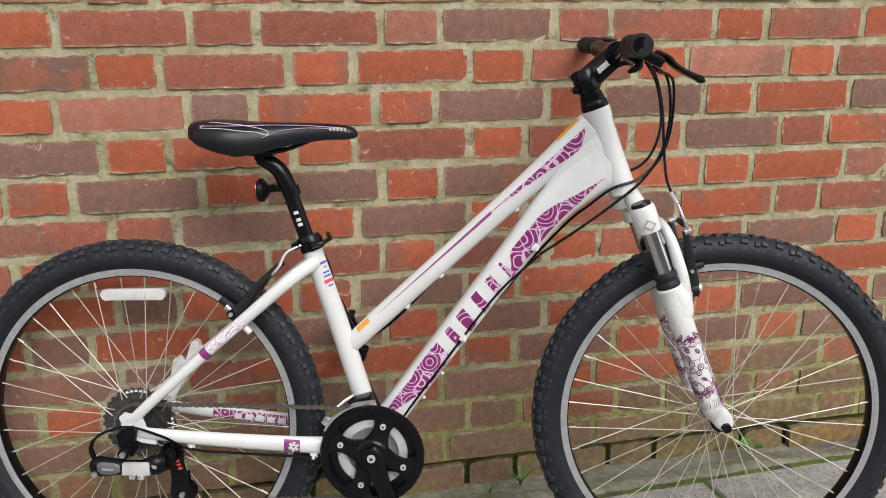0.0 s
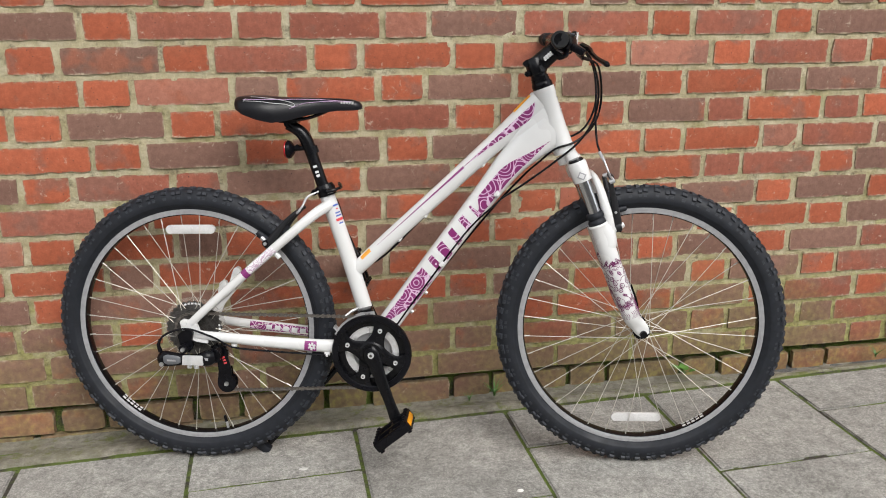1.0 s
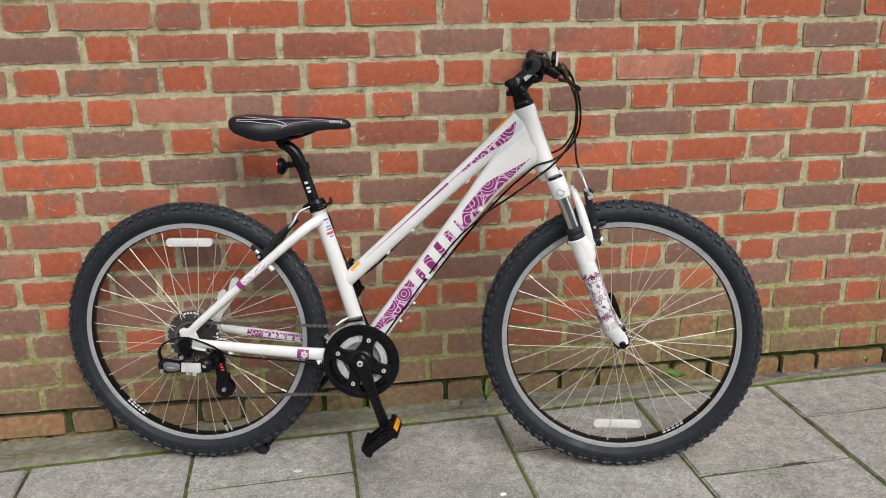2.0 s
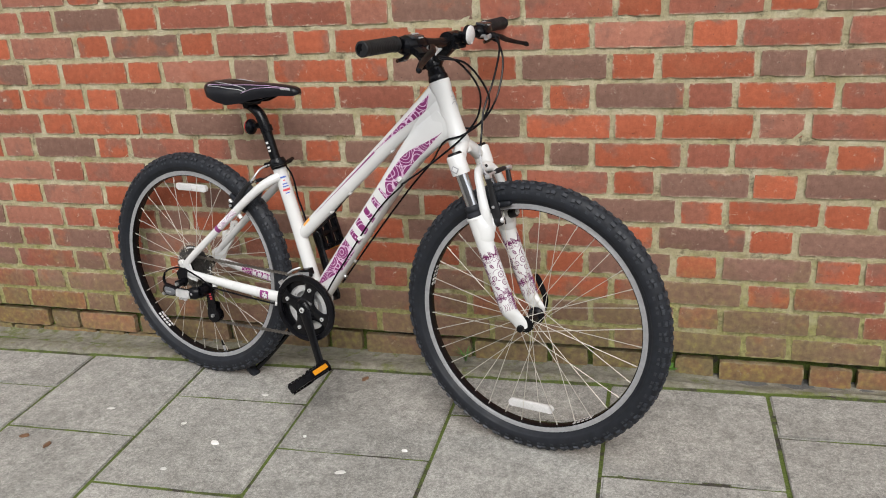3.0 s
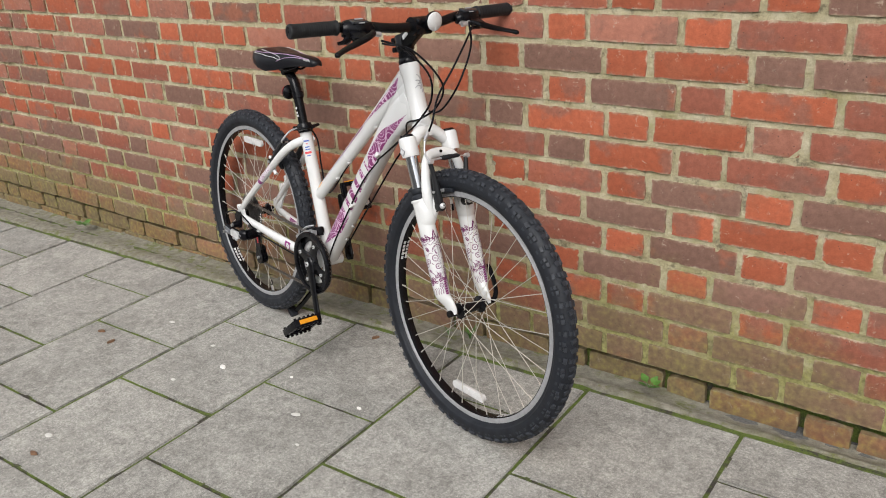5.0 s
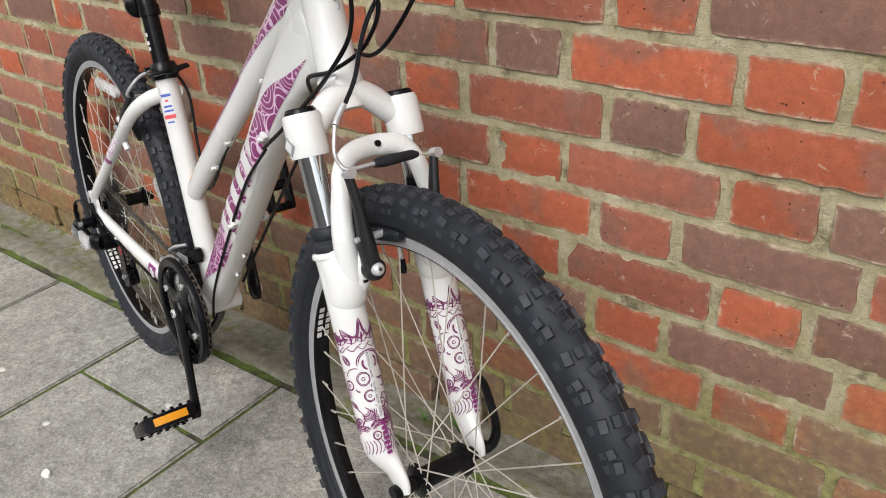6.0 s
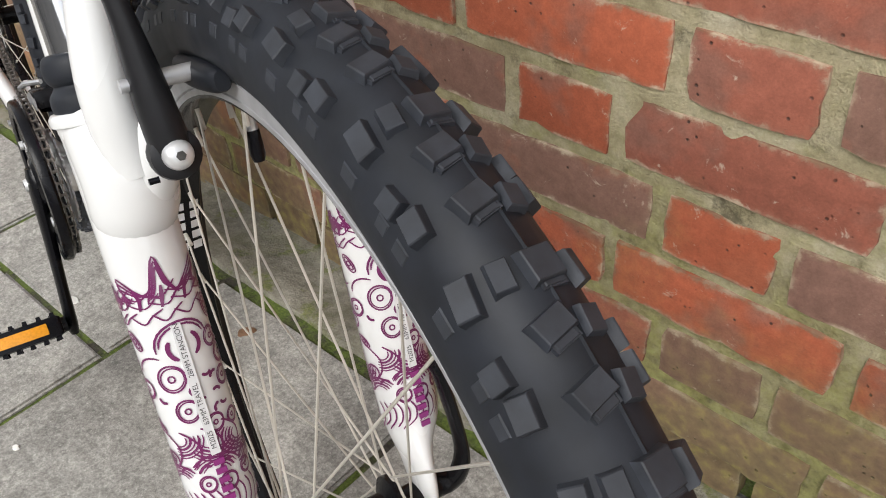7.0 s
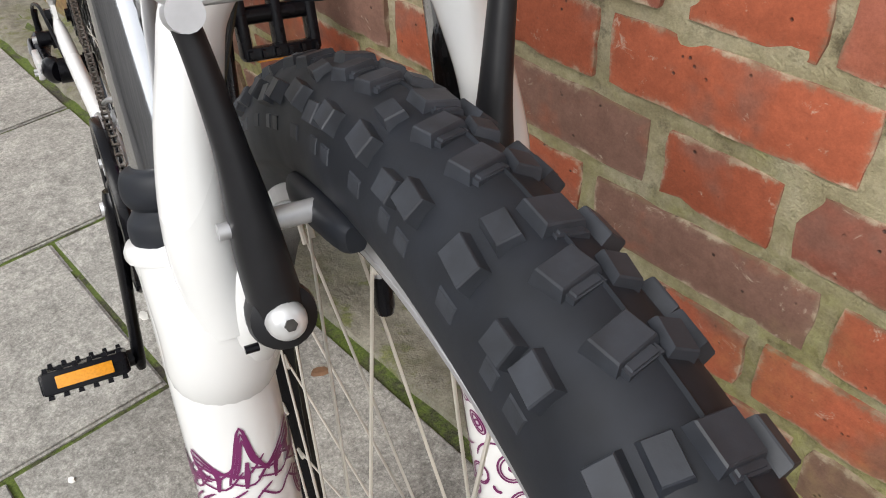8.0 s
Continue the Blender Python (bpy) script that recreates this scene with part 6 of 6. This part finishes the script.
# ---- pavement ----
ground = bmesh.new()
n = 16
ext = np.concatenate([-np.geomspace(300, 1, n), np.geomspace(1, 300, n)])
vs = [[ground.verts.new((x, y, ground_z(max(-10, min(12, x))) - 0.022)) for y in ext] for x in ext]
for i in range(len(ext) - 1):
    for j in range(len(ext) - 1):
        ground.faces.new((vs[i][j], vs[i + 1][j], vs[i + 1][j + 1], vs[i][j + 1]))
tagged(part("ground", ground, ASPHALT), "dark grey worn asphalt beyond and beneath the paving", "ground", kind="structure")
pavement = tagged(new("pavement"), "grey concrete slab pavement with mossy joints", "pavement", kind="structure")
jb = bmesh.new()
xs, ys = np.linspace(-4.2, 6.2, 210), np.linspace(-2.9, -0.06, 60)
grid = [[jb.verts.new((x, y, ground_z(x) - 0.0050 + 0.003 * noise.noise(V((x * 14, y * 14, 2.0))) + 0.003 * noise.noise(V((x * 60, y * 60, 5.0))))) for y in ys] for x in xs]
for i in range(len(xs) - 1):
    for j in range(len(ys) - 1):
        jb.faces.new((grid[i][j], grid[i + 1][j], grid[i + 1][j + 1], grid[i][j + 1]))
part("joint_filling", jb, JOINT, pavement, "moss and dirt in the slab joints")

# cement fillet along the foot of the wall; the paving runs slightly askew to it
def slab_edge(x):
    return -0.118 + 0.025 * (x - 1.82)


fb = bmesh.new()
prev = None
for x in np.arange(-4.2, 6.2, 0.02):
    a, b, e = noise.noise(V((x * 4, 1, 0))), noise.noise(V((x * 17, 7, 0))), slab_edge(max(-1.5, min(4, x))) + 0.012
    c = noise.noise(V((x * 45, 3, 0)))
    sunk = 0.012 * ease(x, 2.55, 2.85)
    sec = [(0.030, -0.010 + 0.004 * a), (-0.002, -0.012 + 0.004 * a + 0.003 * b), (e * 0.35, -0.008 + 0.004 * a + 0.004 * b + 0.002 * c), (e * 0.58, 0.001 + 0.003 * a + 0.003 * b + 0.002 * c), (e * 0.80, 0.007 + 0.004 * a + 0.002 * b + 0.002 * c), (e + 0.006 + 0.005 * b + 0.003 * c, 0.004 + 0.003 * a + 0.001 * c), (e + 0.005 * b + 0.003 * c, -0.014)]
    sec = [fb.verts.new((x, y, ground_z(x) + z - sunk * (1 - 0.5 * k / 6))) for k, (y, z) in enumerate(sec)]
    if prev:
        for k in range(6):
            fb.faces.new((prev[k], prev[k + 1], sec[k + 1], sec[k]))
    prev = sec
tagged(part("cement_fillet", fb, FILLET), "worn mossy cement fillet along the wall foot", "kerb", kind="structure")

# weeds at the wall foot
def leaf_strip(bm, a, l, lift, wide, grass):
    pts = []
    for s in np.linspace(0, 1, 9):
        out = l * s * (0.25 + 0.5 * s) if grass else l * s * math.cos(lift * (1 - 0.5 * s))
        h = l * s * (1 - 0.25 * s) if grass else l * s * math.sin(lift) * (1 - 0.35 * s)
        wd = wide * (1 - s if grass else 0.10 if s < 0.4 else math.sin(math.pi * (0.12 + 0.88 * (s - 0.4) / 0.6))) * (1 + 0.18 * math.sin(14 * s))
        c, d = V((math.cos(a) * out, math.sin(a) * out, h)), V((-math.sin(a), math.cos(a), 0))
        pts.append((bm.verts.new(c - d * wd), bm.verts.new(c + V((0, 0, -wd * 0.25))), bm.verts.new(c + d * wd)))
    for p, q in zip(pts, pts[1:]):
        bm.faces.new((p[0], p[1], q[1], q[0]))
        bm.faces.new((p[1], p[2], q[2], q[1]))
    return bm


def weed(name, at, leaves, size, seed, label, grass=False):
    r = random.Random(seed)
    plant = None if grass else new(name)
    bm = bmesh.new()
    for k in range(leaves):
        a = 2 * math.pi * k / leaves + r.uniform(-0.4, 0.4)
        l, lift = size * r.uniform(0.6, 1.1), r.uniform(0.5, 1.25)
        if grass:
            leaf_strip(bm, a, l, lift, l * 0.05, True)
        else:
            part("leaf", leaf_strip(bmesh.new(), a, l, lift, l * 0.24, False), LEAF, plant)
    plant = plant or part(name, bm, LEAF)
    plant.matrix_world = Matrix.Translation(at)
    return tagged(plant, label, "weed")


weed("weed", (2.615, -0.040, ground_z(2.6) + 0.02), 7, 0.042, 3, "small leafy green weed growing at the wall foot")
weed("grass_tuft", (2.035, -0.045, ground_z(2.03) + 0.015), 26, 0.055, 5, "thin green grass tuft growing at the wall foot", True)
weed("grass_tuft", (1.96, -0.055, ground_z(1.96) + 0.012), 16, 0.035, 6, "thin green grass tuft growing at the wall foot", True)
weed("weed", (-0.10, -0.045, ground_z(-0.1) + 0.015), 10, 0.050, 8, "small leafy green weed growing at the wall foot")
weed("grass_tuft", (3.243, -0.045, ground_z(3.24) + 0.015), 20, 0.045, 9, "thin green grass tuft growing at the wall foot", True)


def spot(name, x, y, a, b, material, label, turn=0, h=0.0012, cat="litter"):
    bm = bmesh.new()
    r = random.Random(int(x * 1000) + int(y * 77))
    n = 14
    ring = [(math.cos(2 * math.pi * k / n) * a * r.uniform(0.8, 1.1), math.sin(2 * math.pi * k / n) * b * r.uniform(0.8, 1.1)) for k in range(n)]
    lo, hi = [bm.verts.new((p, q, 0)) for p, q in ring], [bm.verts.new((p * 0.85, q * 0.85, h)) for p, q in ring]
    bm.faces.new(hi)
    for k in range(n):
        bm.faces.new((lo[k], lo[(k + 1) % n], hi[(k + 1) % n], hi[k]))
    ob = part(name, bm, material)
    ob.matrix_world = pose(x, y, ground_z(x) + 0.0008, 0, -0.83, turn)
    return tagged(ob, label, cat)


for x, y, a, b, turn in ((1.207, -0.105, 0.012, 0.007, 20), (1.494, -0.298, 0.012, 0.007, 0), (1.331, -0.472, 0.009, 0.006, 40), (1.068, -0.434, 0.012, 0.007, 10), (1.394, -0.671, 0.010, 0.007, 0), (1.853, -0.61, 0.015, 0.008, 15), (1.34, -1.033, 0.015, 0.009, 0), (1.957, -0.706, 0.007, 0.004, 0)):
    spot("trodden_gum", x, y, a, b, GUM, "pale flattened spot of old gum on the paving", turn)
for x, y, a, b, turn in ((1.47, -0.546, 0.014, 0.008, -10), (1.984, -0.50, 0.008, 0.004, 0), (1.70, -0.48, 0.005, 0.004, 30)):
    spot("white_chip", x, y, a, b, CHIP, "small white chip lying on the paving", turn, 0.004)
for x, y, turn in ((0.91, -0.602, 30), (1.007, -0.629, 80), (1.386, -1.10, 10), (1.758, -0.173, 60)):
    spot("dead_leaf", x, y, 0.014, 0.006, DRYLEAF, "small curled brown dead leaf on the paving", turn, 0.006, "leaf")

# ---- slabs: staggered columns ----
SLAB_W, GAP = 0.4165, 0.010
LAY = pose(1.6315, -0.1227, 0, 0, 0, 1.43)


def slab_mesh(w, l, seed):
    r = random.Random(seed)
    bm = bmesh.new()
    box(bm, (w, l, 0.05), pose(0, 0, -0.025))
    top = [e for e in bm.edges if all(v.co.z > -0.001 for v in e.verts)]
    bmesh.ops.bevel(bm, geom=top, offset=0.0035, segments=2, affect="EDGES")
    for v in bm.verts:
        v.co.x += r.uniform(-0.0015, 0.0015)
        v.co.y += r.uniform(-0.0015, 0.0015)
    return finish("paving_slab", bm, SLAB, 40)


full = [slab_mesh(SLAB_W - GAP, 0.411 - GAP, 70 + k) for k in range(5)]
cut = {edge: slab_mesh(SLAB_W - GAP, -edge - GAP, 90) for edge in (-0.201, -0.412)}
for col in range(-12, 12):
    edge = -0.412 if col % 2 == 0 else -0.201
    ys = [(edge / 2, cut[edge])] + [(edge - 0.411 * (k + 0.5), rng.choice(full)) for k in range(6)]
    for yc, me in ys:
        at = LAY @ V(((col + 0.5) * SLAB_W, yc, 0))
        m = pose(at.x, at.y, ground_z(at.x) + rng.uniform(-0.0008, 0.0008), rng.uniform(-0.12, 0.12), -0.83 + rng.uniform(-0.1, 0.1), 1.43 + rng.uniform(-0.2, 0.2))
        part("paving_slab", me, None, pavement, basis=m)

# ---- single bricks ----
for me, m, tone in singles:
    ob = part("brick", me, None, wall, basis=m)
    ob.color = (*TONES[tone], 1)
